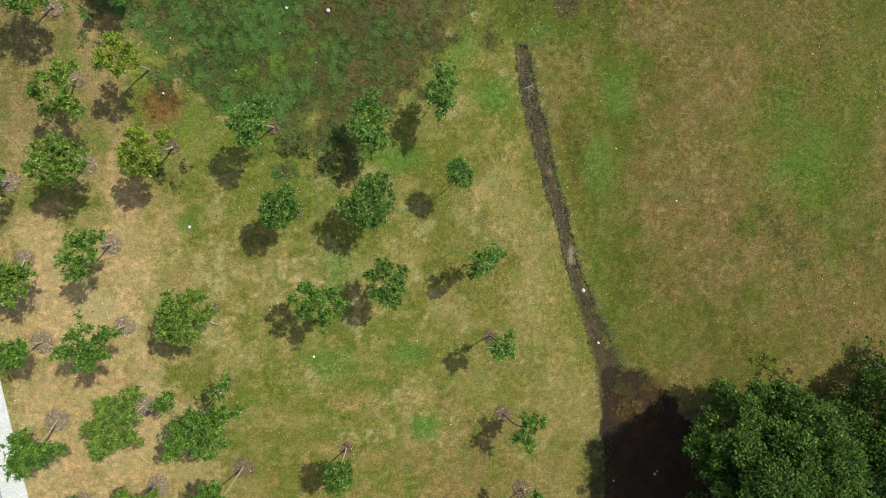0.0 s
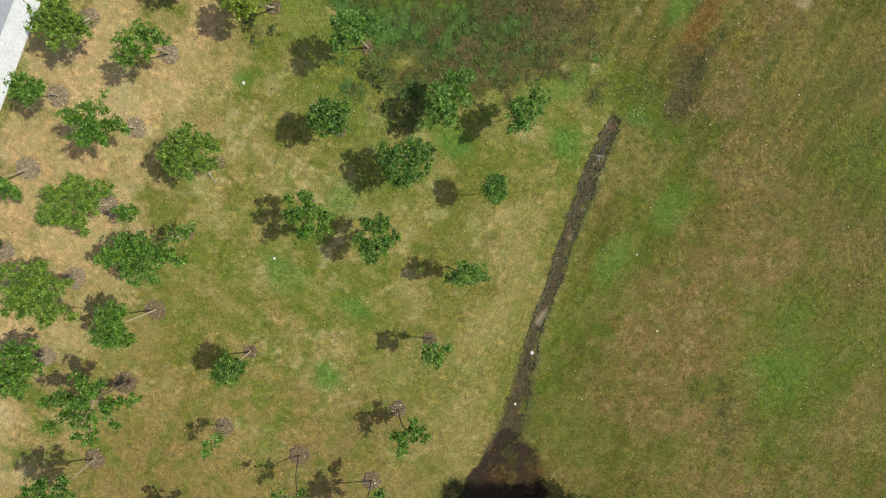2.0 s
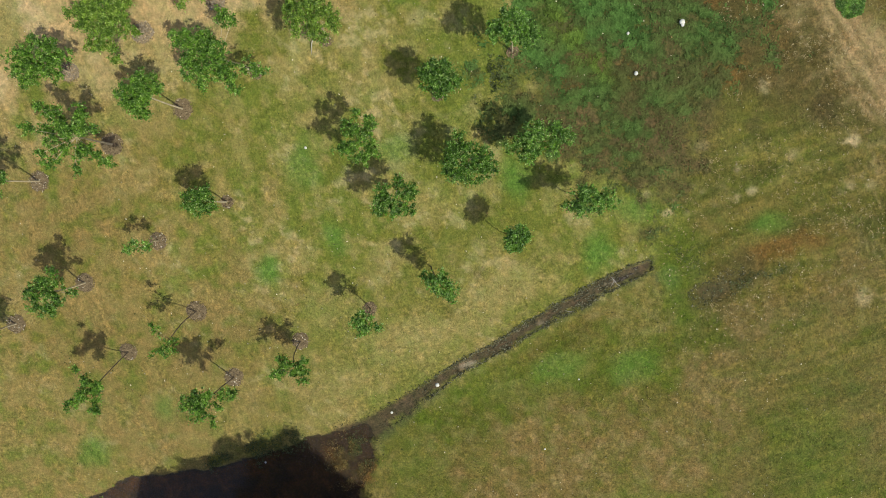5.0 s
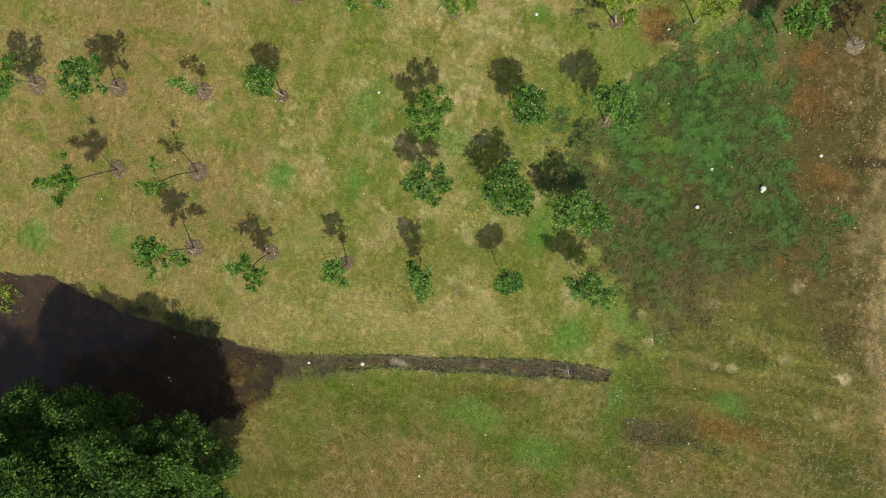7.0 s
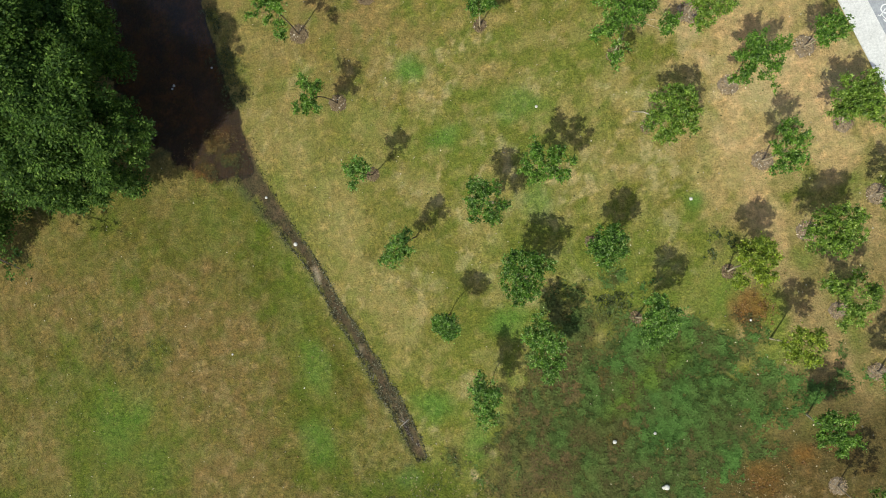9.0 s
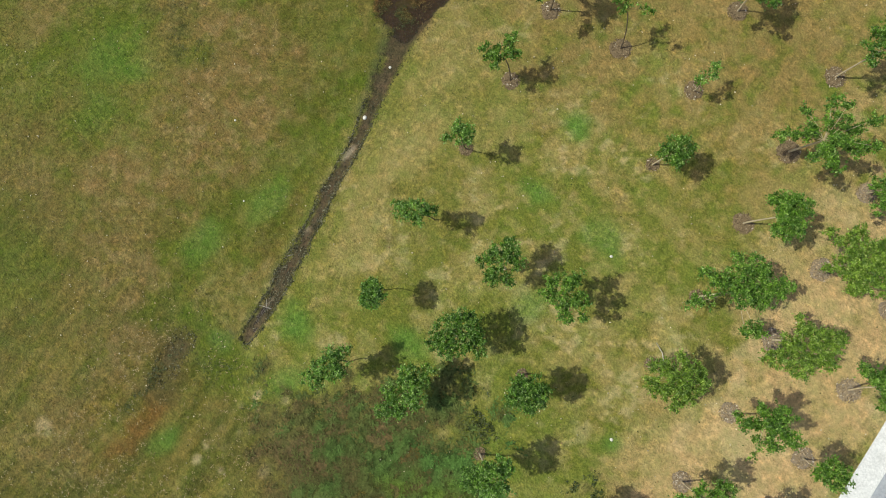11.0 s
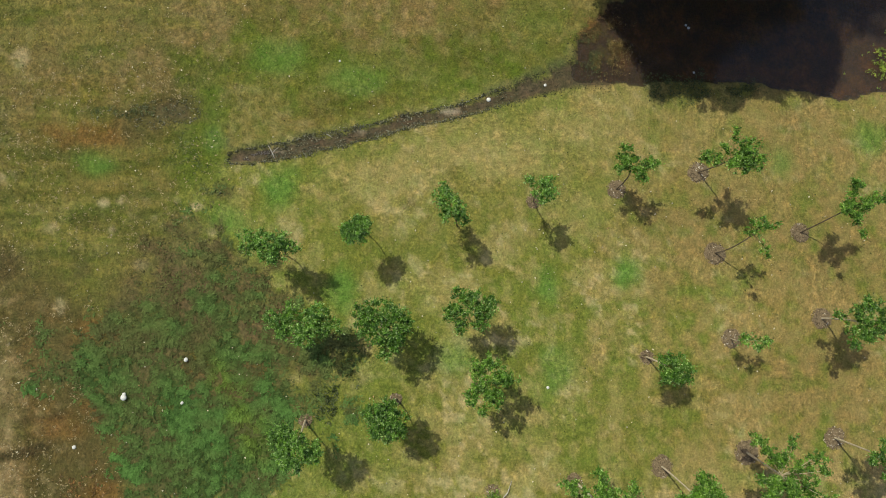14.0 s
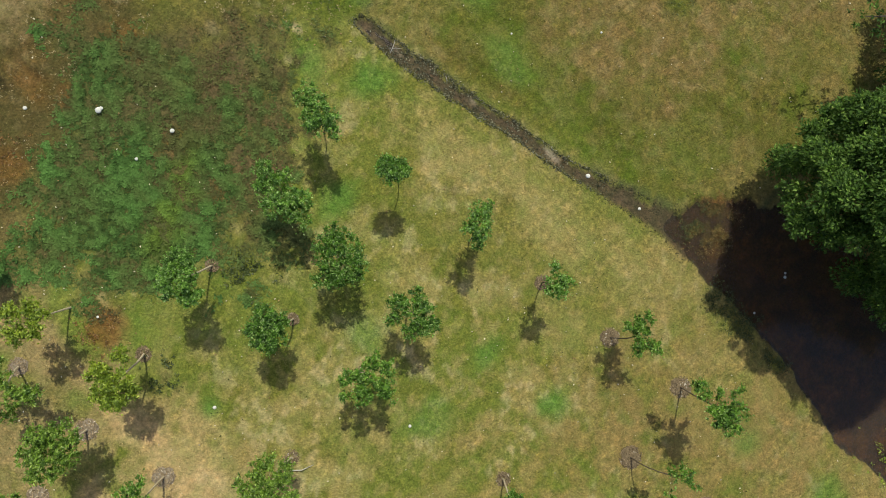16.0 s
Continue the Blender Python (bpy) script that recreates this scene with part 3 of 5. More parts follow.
def build_ground():
    xs, ys = axis(-26, 31, 0.15), axis(-30, 29, 0.15)
    gx, gy = np.meshgrid(xs, ys)
    x, y = gx.ravel(), gy.ravel()
    c, wet = cover(x, y)
    v = np.stack([x, y, ground_z(x, y)], 1)
    nx, ny = len(xs), len(ys)
    i = np.arange(nx * ny).reshape(ny, nx)
    f = np.stack([i[:-1, :-1], i[:-1, 1:], i[1:, 1:], i[1:, :-1]], -1).reshape(-1, 4)
    ob = mesh_ob("ground", v, f, M_GROUND, tint=c, smooth=True)
    w = ob.data.attributes.new("wetness", "FLOAT", "POINT")
    w.data.foreach_set("value", wet.astype(np.float32))
    return tagged(ob, "mown grass with dry, lush and bare patches", "ground", kind="structure")


build_ground()
water = mesh_ob("water", [(2.5, -62, -0.082), (30, -62, -0.082), (30, 18, -0.082), (2.5, 18, -0.082)], [(0, 1, 2, 3)], M_WATER)
tagged(water, "still dark brown water in pond and ditch", "water", kind="structure")


# ---- footpath ----
PATH_Y = (-60.0, -30.0, -11.0, -7.3, -4.8, -1.9, 0.0, 1.8, 3.4, 12.0, 40.0)
PATH_X = (-16.0, -18.2, -20.65, -21.15, -21.48, -21.85, -22.08, -22.32, -22.55, -23.8, -28.0)


def strip(name, off_a, off_b, z, depth, material, label, category):
    ys = np.concatenate([np.arange(-60, 40.1, 1.0)])
    vs, fs = [], []
    for y in ys:
        x = float(np.interp(y, PATH_Y, PATH_X))
        for o, h in ((off_a, -depth), (off_a, z - 0.008), (off_a - 0.008, z), (off_b + 0.008, z), (off_b, z - 0.008), (off_b, -depth)):
            vs.append((x + o, y, h))
    for i in range(len(ys) - 1):
        for k in range(5):
            a = i * 6 + k
            fs.append((a, a + 1, a + 7, a + 6))
    return tagged(mesh_ob(name, vs, fs, material), label, category, kind="structure")


strip("path_edge", 0.0, -1.12, 0.055, 0.15, M_CONCRETE, "pale concrete strip along the footpath", "path")
strip("path", -1.124, -4.6, 0.045, 0.15, M_ASPHALT, "light grey asphalt cycle path", "path")


def bicycle_mark(x, y, turn):
    """White bicycle painted on the path."""
    pieces = []

    def stroke(points, w=0.028):
        pts = [Vector((*p, 0)) for p in points]
        vs, fs = [], []
        for i, p in enumerate(pts):
            d = (pts[min(i + 1, len(pts) - 1)] - pts[max(i - 1, 0)]).normalized()
            n = Vector((-d.y, d.x, 0)) * w
            vs += [p + n, p - n]
        for i in range(len(pts) - 1):
            fs.append((2 * i, 2 * i + 1, 2 * i + 3, 2 * i + 2))
        pieces.append((vs, fs))

    for cx in (-0.3, 0.3):
        stroke([(cx + 0.19 * math.cos(a), 0.19 * math.sin(a)) for a in np.linspace(0, 2 * math.pi, 25)])
    stroke([(-0.3, 0.0), (-0.12, 0.28), (0.2, 0.28), (0.0, 0.0), (-0.12, 0.28)])
    stroke([(-0.3, 0.0), (0.0, 0.0)])
    stroke([(0.3, 0.0), (0.18, 0.38), (0.28, 0.42)])
    stroke([(-0.18, 0.36), (-0.04, 0.36)])
    vs, fs = join(*pieces)
    ob = mesh_ob("bicycle_marking", vs, fs, M_PAINT)
    ob.matrix_basis = pose(x, y, 0.050, 0, 0, turn)
    tagged(ob, "white bicycle symbol painted on the grey path", "road marking")


bicycle_mark(-23.35, -3.35, -70)


# ---- saplings ----
def leaf_fan(rng, centres, radii, count, size, flat=0.55, droop=0.1, loose=False):
    """Leaves round clump centres: folded lozenges, each an island."""
    k = rng.choice(len(centres), count, p=radii**2 / (radii**2).sum())
    d = rng.normal(size=(count, 3))
    d /= np.linalg.norm(d, axis=1)[:, None]
    rad = np.abs(rng.normal(scale=0.62, size=count)) if loose else rng.random(count) ** 0.45
    p = centres[k] + d * (rad * radii[k])[:, None] * np.array([1, 1, 0.72])
    out = d * np.array([1, 1, 0.35]) + rng.normal(scale=0.45, size=(count, 3))
    out[:, 2] -= droop
    out /= np.linalg.norm(out, axis=1)[:, None]
    up = rng.normal(scale=flat, size=(count, 3)) + np.array([0, 0, 1.0])
    side = np.cross(out, up)
    side /= np.linalg.norm(side, axis=1)[:, None] + 1e-9
    up = np.cross(side, out)
    s = (size * (0.6 + 0.8 * rng.random(count)))[:, None]
    w = s * 0.26
    a, b = p - out * s * 0.5, p + out * s * 0.5
    m = p + up * s * 0.05
    l, r = m + side * w, m - side * w
    v = np.stack([a, l, b, r], 1).reshape(-1, 3)
    i = np.arange(count)[:, None] * 4
    f = np.concatenate([i + np.array([0, 1, 2]), i + np.array([0, 2, 3])], 1).reshape(-1, 3)
    return v, f


def crown_at(cx, cy, r):
    """Lobes for a plain crown of radius r round (cx, cy)."""
    rng = np.random.default_rng(int(abs(cx * 77 + cy * 13) * 10))
    n = 9
    out = [(cx, cy, 0.42 * r)]
    for k in range(n):
        a, q = 2 * math.pi * (k + 0.7 * rng.random()) / n, r * (0.48 + 0.3 * rng.random())
        out.append((cx + q * math.cos(a), cy + q * math.sin(a), r * (0.24 + 0.14 * rng.random())))
    return out


def young_tree(bx, by, h, style, tone, ring, lobes):
    """A planted sapling: foot at (bx, by), leafy lobes (x, y, radius) about height h, and a mulch ring."""
    rng = np.random.default_rng(int(abs(bx * 131 + by * 17) * 10))
    bx += 0.06
    th = base_empty("young_tree", bx, by, 0.0)
    w = sum(q[2] ** 2 for q in lobes)
    cx, cy = (sum(q[i] * q[2] ** 2 for q in lobes) / w - b for i, b in ((0, bx), (1, by)))
    r = max(math.hypot(q[0] - bx - cx, q[1] - by - cy) + 0.7 * q[2] for q in lobes)
    fork = Vector((cx * 0.85, cy * 0.85, h - 0.5 * min(r, 1.1)))
    bark = M_BARK_BROWN if bx > -2.0 else M_BARK
    bend = rng.normal(scale=0.15 if bx > -2.0 else 0.09, size=2)
    pts = [(0, 0, -0.12)] + [(fork.x * t**1.2 + bend[0] * math.sin(3.1 * t), fork.y * t**1.2 + bend[1] * math.sin(3.1 * t), fork.z * t) for t in (0.0, 0.25, 0.5, 0.75, 1.0)]
    r0 = (0.032 + 0.008 * r) * (0.72 if style == "sparse" or bx > -2.0 else 1.0)
    mesh_ob("trunk", *tube(pts, [r0 * 1.5, r0 * 1.25, r0, r0 * 0.92, r0 * 0.85, r0 * 0.7], 7), bark, th, smooth=True)
    full = {"round": 1.35, "open": 1.0, "star": 1.5, "sparse": 0.62}[style]
    centres, radii = [], []
    for lx, ly, lr in lobes:
        off = math.hypot(lx - bx - cx, ly - by - cy) / r
        tip = Vector((lx - bx, ly - by, h + r * (0.34 * (1 - off * off) - 0.12 + 0.36 * (rng.random() - 0.5))))
        mid = fork.lerp(tip, 0.5) + Vector((0, 0, 0.05 * r + 0.03))
        mesh_ob("limb", *tube([fork, mid, tip], [r0 * 0.32, r0 * 0.20, r0 * 0.08], 5, False), bark, th, smooth=True)
        for k in range(max(5, int(18 * full * (lr / 0.35) ** 2))):
            d = rng.normal(size=3)
            d = Vector(d / np.linalg.norm(d)) * (lr * 1.04 * rng.random() ** 0.45)
            if math.hypot(tip.x + d.x - fork.x, tip.y + d.y - fork.y) < 0.20 and rng.random() < 0.4:
                continue
            p = tip + Vector((d.x, d.y, d.z * 0.95))
            if style == "star" and rng.random() < 0.5:
                p = fork.lerp(tip, 0.38 + 0.62 * rng.random()) + Vector(rng.normal(scale=(0.09, 0.09, 0.07)))
            elif rng.random() < 0.12:
                p = p.lerp(mid, 0.4 * rng.random())
            centres.append(p)
            radii.append(0.065 + 0.12 * rng.random() ** 1.3)
    radii = np.array(radii)
    v, f = leaf_fan(rng, np.array([tuple(c) for c in centres]), radii * 1.15, int(float((radii**2).sum()) * 2700), 0.095, 0.75, 0.1, True)
    mesh_ob("crown", v, f, M_LEAF[tone], th)
    words = {"round": "with a dense rounded crown", "open": "with an open clumped crown", "star": "with spreading starry limbs", "sparse": "with a thin, sparse crown"}[style]
    colour = {"deep": "deep green", "fresh": "bright fresh green", "mid": "green", "olive": "olive green", "yellow": "yellowish green"}[tone]
    tagged(th, f"{colour} young tree {words}", "tree", "young trees in the lawn")
    if ring:
        mulch_ring(bx, by, ring * 1.04, ring < 0.4)


def mulch_ring(x, y, r, flat=False):
    """A shallow mound of grey mulch round a trunk, with loose chips."""
    rng = np.random.default_rng(int(abs(x * 37 + y * 91) * 10))
    th = base_empty("mulch_ring", x, y, 0.0)
    vs, fs = [], []
    n = 28
    rings = ((0.0, 0.055), (0.35, 0.075), (0.7, 0.07), (0.9, 0.045), (1.02, -0.03)) if not flat else ((0.0, 0.02), (0.5, 0.03), (0.8, 0.03), (0.92, 0.022), (1.0, -0.03))
    for j, (q, z) in enumerate(rings):
        for k in range(n):
            a = 2 * math.pi * k / n
            e = r * q * (1 + 0.12 * (rng.random() - 0.5) + 0.08 * math.sin(2 * a + x) + 0.06 * math.sin(5 * a + y))
            vs.append((e * math.cos(a), e * math.sin(a), z + (0.02 * (rng.random() - 0.5) if j < 4 else 0)))
    for j in range(len(rings) - 1):
        for k in range(n):
            a, b = j * n + k, j * n + (k + 1) % n
            fs.append((a, a + n, b + n, b))
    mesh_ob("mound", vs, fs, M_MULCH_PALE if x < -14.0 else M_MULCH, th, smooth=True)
    m = int(260 * (r / 0.5) ** 2)
    a, q = rng.random(m) * 2 * math.pi, r * (0.2 + 0.86 * rng.random(m) ** 0.6)
    t = rng.random(m) * 2 * math.pi
    p = np.stack([q * np.cos(a), q * np.sin(a), np.where(q > r * 0.92, 0.03, 0.085) + 0.012 * rng.random(m)], 1)
    d = np.stack([np.cos(t), np.sin(t), rng.normal(scale=0.25, size=m)], 1) * (0.02 + 0.035 * rng.random(m))[:, None]
    s = np.stack([-np.sin(t), np.cos(t), rng.normal(scale=0.3, size=m)], 1) * 0.014
    v = np.stack([p - d - s, p - d + s, p + d + s, p + d - s], 1).reshape(-1, 3)
    f = np.arange(m * 4).reshape(-1, 4)
    g = rng.random(m)[:, None]
    tint = np.repeat(np.array([0.110, 0.078, 0.044]) * (1 - g) + np.array([0.265, 0.192, 0.110]) * g, 4, axis=0)
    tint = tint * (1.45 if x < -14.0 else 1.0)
    tint[np.repeat(rng.random(m) < (0.07 if rng.random() < 0.5 else 0.015), 4)] = (0.54, 0.47, 0.36)
    tagged(mesh_ob("loose_mulch", v, f, M_CHIP, th, tint=tint), kind="stuff")
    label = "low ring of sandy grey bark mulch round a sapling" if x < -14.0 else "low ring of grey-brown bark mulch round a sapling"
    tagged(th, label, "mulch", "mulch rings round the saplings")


# foot x, y; height of the crown; habit, tone; radius of the mulch ring; lobes of the crown
young_tree(-0.62, 7.72, 3.33, "open", "fresh", 0.00, ((-0.32, 8.58, 0.53), (-0.70, 7.85, 0.60), (-0.37, 7.31, 0.53), (-0.55, 6.92, 0.36), (-0.24, 8.05, 0.43), (-1.00, 7.44, 0.36)))
young_tree(0.40, 3.82, 3.58, "round", "fresh", 0.00, ((0.22, 4.09, 0.57), (-0.06, 4.33, 0.36), (0.40, 3.75, 0.36), (0.28, 4.51, 0.24), (-0.11, 3.84, 0.33)))
young_tree(0.86, -0.53, 3.57, "open", "fresh", 0.00, ((1.55, 0.43, 0.36), (1.73, 0.09, 0.43), (1.02, -0.14, 0.53), (0.71, -0.55, 0.36), (0.72, 0.19, 0.33), (2.08, 0.26, 0.24)))
young_tree(2.08, -4.36, 3.79, "open", "fresh", 0.36, ((2.27, -3.53, 0.28), (2.24, -4.16, 0.33), (1.84, -3.96, 0.43), (1.65, -4.36, 0.33), (1.45, -3.88, 0.24)))
young_tree(2.68, -8.55, 3.27, "open", "mid", 0.45, ((3.46, -7.89, 0.43), (3.14, -8.31, 0.53), (3.12, -8.97, 0.34), (2.67, -8.62, 0.34), (3.02, -7.55, 0.24), (3.31, -9.34, 0.19), (3.87, -7.97, 0.24)))
young_tree(3.57, -12.78, 4.19, "star", "mid", 0.50, ((4.38, -12.41, 0.23), (3.28, -11.10, 0.28), (3.09, -11.50, 0.23), (3.81, -12.07, 0.19), (3.43, -12.88, 0.56), (2.87, -13.31, 0.37), (2.89, -12.67, 0.47), (3.85, -13.10, 0.28), (2.81, -12.16, 0.28)))
young_tree(-4.45, 6.90, 3.00, "open", "fresh", 0.00, ((-3.77, 7.49, 0.54), (-3.55, 6.82, 0.61), (-3.66, 5.96, 0.68), (-3.93, 5.31, 0.54), (-4.30, 6.21, 0.54), (-4.20, 7.18, 0.44), (-3.26, 5.67, 0.37)))
young_tree(-4.05, 3.15, 3.30, "open", "deep", 0.00, ((-3.34, 3.70, 0.53), (-3.47, 2.96, 0.68), (-3.60, 2.21, 0.53), (-4.24, 3.32, 0.53), (-4.51, 2.67, 0.60), (-4.19, 2.12, 0.43), (-3.84, 3.86, 0.36), (-5.12, 2.82, 0.29), (-3.80, 1.94, 0.29)))
young_tree(-3.35, -0.85, 3.45, "open", "deep", 0.00, ((-2.63, -0.30, 0.38), (-3.04, -0.85, 0.60), (-3.49, -0.18, 0.48), (-3.32, -1.37, 0.48), (-3.03, -1.70, 0.34), (-4.05, -0.50, 0.34), (-3.83, -1.20, 0.34), (-3.29, 0.09, 0.24)))
young_tree(-0.55, -13.40, 4.08, "sparse", "mid", 0.52, ((0.26, -13.34, 0.47), (-0.04, -12.99, 0.23), (0.22, -13.86, 0.23), (-0.69, -13.55, 0.28), (-1.04, -13.71, 0.16), (0.57, -13.70, 0.19)))
young_tree(0.49, -17.84, 4.01, "star", "mid", 0.46, ((2.08, -17.78, 0.33), (1.30, -17.70, 0.42), (1.00, -17.33, 0.33), (1.13, -18.24, 0.28), (0.60, -18.01, 0.33), (1.48, -18.87, 0.33), (-0.13, -18.19, 0.21), (1.10, -17.20, 0.23)))
young_tree(-8.37, 6.66, 4.04, "round", "fresh", 0.30, ((-8.27, 6.94, 0.47), (-8.61, 6.20, 0.52), (-9.21, 6.54, 0.52), (-9.22, 5.76, 0.42), (-8.84, 7.06, 0.38), (-8.76, 5.61, 0.33), (-9.61, 6.25, 0.23)))
young_tree(-7.44, 2.45, 3.59, "round", "deep", 0.28, ((-7.68, 2.98, 0.62), (-7.85, 2.49, 0.62), (-7.51, 3.36, 0.36), (-8.43, 2.63, 0.36), (-8.26, 2.19, 0.33), (-7.19, 2.71, 0.33), (-8.16, 3.14, 0.36)))
young_tree(-6.95, -1.40, 3.80, "open", "mid", 0.24, ((-5.72, -1.07, 0.43), (-5.52, -1.64, 0.38), (-6.06, -1.95, 0.47), (-6.39, -1.28, 0.59), (-6.90, -0.88, 0.38), (-6.91, -1.71, 0.47), (-6.23, -2.45, 0.33), (-7.53, -1.33, 0.24)))
young_tree(-5.60, -9.69, 3.12, "round", "deep", 0.34, ((-5.58, -9.44, 0.39), (-5.65, -9.83, 0.44), (-6.15, -9.75, 0.53), (-5.84, -10.23, 0.34), (-6.31, -9.39, 0.34), (-6.30, -10.40, 0.19)))
young_tree(-4.75, -13.96, 2.63, "sparse", "fresh", 0.46, ((-4.60, -13.44, 0.40), (-4.77, -13.98, 0.30), (-4.51, -13.17, 0.25), (-4.84, -14.38, 0.20), (-4.95, -13.60, 0.25)))
young_tree(-3.81, -18.60, 3.59, "open", "deep", 0.48, ((-3.43, -17.69, 0.38), (-3.21, -18.33, 0.43), (-3.77, -18.76, 0.48), (-4.14, -17.87, 0.60), (-4.53, -18.55, 0.43), (-4.91, -17.54, 0.29), (-4.20, -19.18, 0.33), (-3.62, -17.19, 0.24)))
young_tree(-2.80, -23.15, 3.18, "open", "mid", 0.50, crown_at(-2.81, -22.90, 1.30))
young_tree(-13.14, 5.80, 3.31, "round", "yellow", 0.34, ((-13.68, 6.12, 0.41), (-13.37, 5.64, 0.51), (-13.85, 5.29, 0.51), (-13.18, 5.04, 0.51), (-13.78, 4.69, 0.41), (-12.67, 5.98, 0.36), (-14.10, 4.94, 0.31), (-13.22, 4.56, 0.31)))
young_tree(-13.95, 9.42, 3.64, "open", "yellow", 0.00, ((-14.21, 9.92, 0.36), (-14.48, 9.23, 0.46), (-13.94, 9.11, 0.51), (-14.72, 8.88, 0.36), (-13.39, 9.00, 0.25), (-14.19, 8.65, 0.25), (-13.57, 9.57, 0.31)))
young_tree(-14.40, 13.30, 3.15, "open", "mid", 0.00, ((-13.96, 12.60, 0.41), (-14.42, 12.61, 0.47), (-14.91, 12.86, 0.36), (-14.09, 13.26, 0.47), (-14.59, 13.52, 0.41), (-14.94, 13.86, 0.31), (-13.63, 13.26, 0.31), (-14.19, 14.03, 0.26)))
young_tree(-14.68, 16.87, 3.30, "sparse", "olive", 0.40, crown_at(-14.70, 16.90, 1.20))
young_tree(-11.75, -2.05, 3.26, "open", "olive", 0.34, ((-13.15, -2.40, 0.42), (-12.96, -1.78, 0.48), (-12.67, -1.22, 0.58), (-11.97, -1.20, 0.53), (-11.48, -1.05, 0.32), (-12.22, -1.93, 0.58), (-12.31, -2.61, 0.48), (-11.58, -2.02, 0.48), (-11.77, -2.64, 0.32), (-11.19, -1.81, 0.32), (-12.86, -2.87, 0.32)))
young_tree(-11.34, -5.95, 3.30, "open", "mid", 0.36, ((-12.88, -7.60, 0.58), (-12.79, -6.91, 0.53), (-12.08, -6.91, 0.74), (-11.83, -6.16, 0.53), (-11.57, -7.53, 0.58), (-11.20, -6.86, 0.58), (-11.01, -6.23, 0.58), (-10.29, -6.22, 0.37), (-10.85, -5.12, 0.47), (-10.67, -4.78, 0.32), (-10.80, -7.72, 0.26), (-12.38, -7.47, 0.47), (-13.43, -5.76, 0.47), (-13.03, -5.26, 0.26), (-13.10, -7.76, 0.32)))
young_tree(-10.75, -10.18, 4.00, "round", "mid", 0.50, ((-11.80, -9.86, 0.51), (-11.40, -10.43, 0.62), (-11.10, -9.87, 0.57), (-10.65, -10.62, 0.46), (-11.30, -9.44, 0.36), (-11.10, -10.93, 0.36), (-10.36, -10.35, 0.31)))
young_tree(-10.18, -14.37, 3.83, "star", "mid", 0.55, ((-11.91, -14.61, 0.36), (-11.73, -14.27, 0.31), (-11.17, -12.96, 0.47), (-11.30, -15.65, 0.31), (-11.23, -15.24, 0.31), (-10.77, -13.85, 0.47), (-10.58, -13.21, 0.39), (-10.38, -12.57, 0.26), (-10.48, -14.67, 0.31), (-10.07, -15.57, 0.31), (-9.50, -15.34, 0.31), (-10.08, -14.47, 0.26), (-9.54, -13.75, 0.36), (-9.19, -13.37, 0.36), (-8.77, -12.87, 0.26), (-8.95, -14.31, 0.31), (-9.70, -15.98, 0.21), (-11.51, -13.04, 0.26)))
young_tree(-9.57, -18.79, 4.22, "open", "deep", 0.50, crown_at(-9.89, -18.70, 1.25))
young_tree(-17.05, 5.05, 3.65, "open", "olive", 0.48, ((-16.80, 5.67, 0.56), (-16.28, 5.43, 0.51), (-17.26, 5.34, 0.51), (-17.63, 4.77, 0.41), (-16.86, 4.86, 0.64), (-16.21, 4.85, 0.51), (-17.85, 4.66, 0.30), (-16.57, 4.39, 0.46), (-15.84, 5.42, 0.30), (-17.23, 4.29, 0.36), (-15.77, 4.84, 0.25)))
young_tree(-17.20, 9.00, 3.00, "open", "olive", 0.40, ((-16.12, 7.14, 0.42), (-16.46, 7.50, 0.47), (-17.23, 7.24, 0.36), (-16.45, 8.25, 0.47), (-17.22, 7.98, 0.52), (-17.71, 7.89, 0.31), (-16.73, 8.83, 0.42), (-16.10, 9.01, 0.31), (-17.25, 8.62, 0.36)))
young_tree(-17.90, 12.20, 3.20, "open", "mid", 0.40, crown_at(-17.80, 12.10, 1.30))
young_tree(-16.19, 1.26, 3.88, "open", "mid", 0.46, ((-16.13, 1.63, 0.46), (-16.49, 0.97, 0.41), (-16.11, 0.89, 0.46), (-15.47, 1.80, 0.36), (-15.45, 1.05, 0.36), (-16.61, 0.29, 0.25), (-15.12, 1.83, 0.25), (-16.31, 1.81, 0.25), (-16.12, 0.25, 0.31)))
young_tree(-15.86, -2.68, 4.20, "star", "mid", 0.46, ((-16.80, -2.85, 0.40), (-16.33, -2.15, 0.35), (-16.11, -1.42, 0.23), (-15.72, -2.91, 0.50), (-16.26, -3.39, 0.45), (-15.42, -2.40, 0.40), (-15.04, -2.11, 0.30), (-15.63, -3.51, 0.35), (-17.20, -3.03, 0.20), (-14.76, -2.24, 0.20), (-15.29, -3.11, 0.30)))
young_tree(-15.23, -6.65, 3.30, "open", "olive", 0.52, ((-16.07, -7.63, 0.47), (-15.88, -7.01, 0.58), (-15.73, -6.22, 0.66), (-15.48, -5.49, 0.53), (-15.14, -6.90, 0.66), (-14.89, -6.17, 0.58), (-14.51, -7.00, 0.42), (-14.90, -5.42, 0.47), (-14.52, -5.22, 0.32), (-16.29, -7.78, 0.26), (-16.26, -6.46, 0.40)))
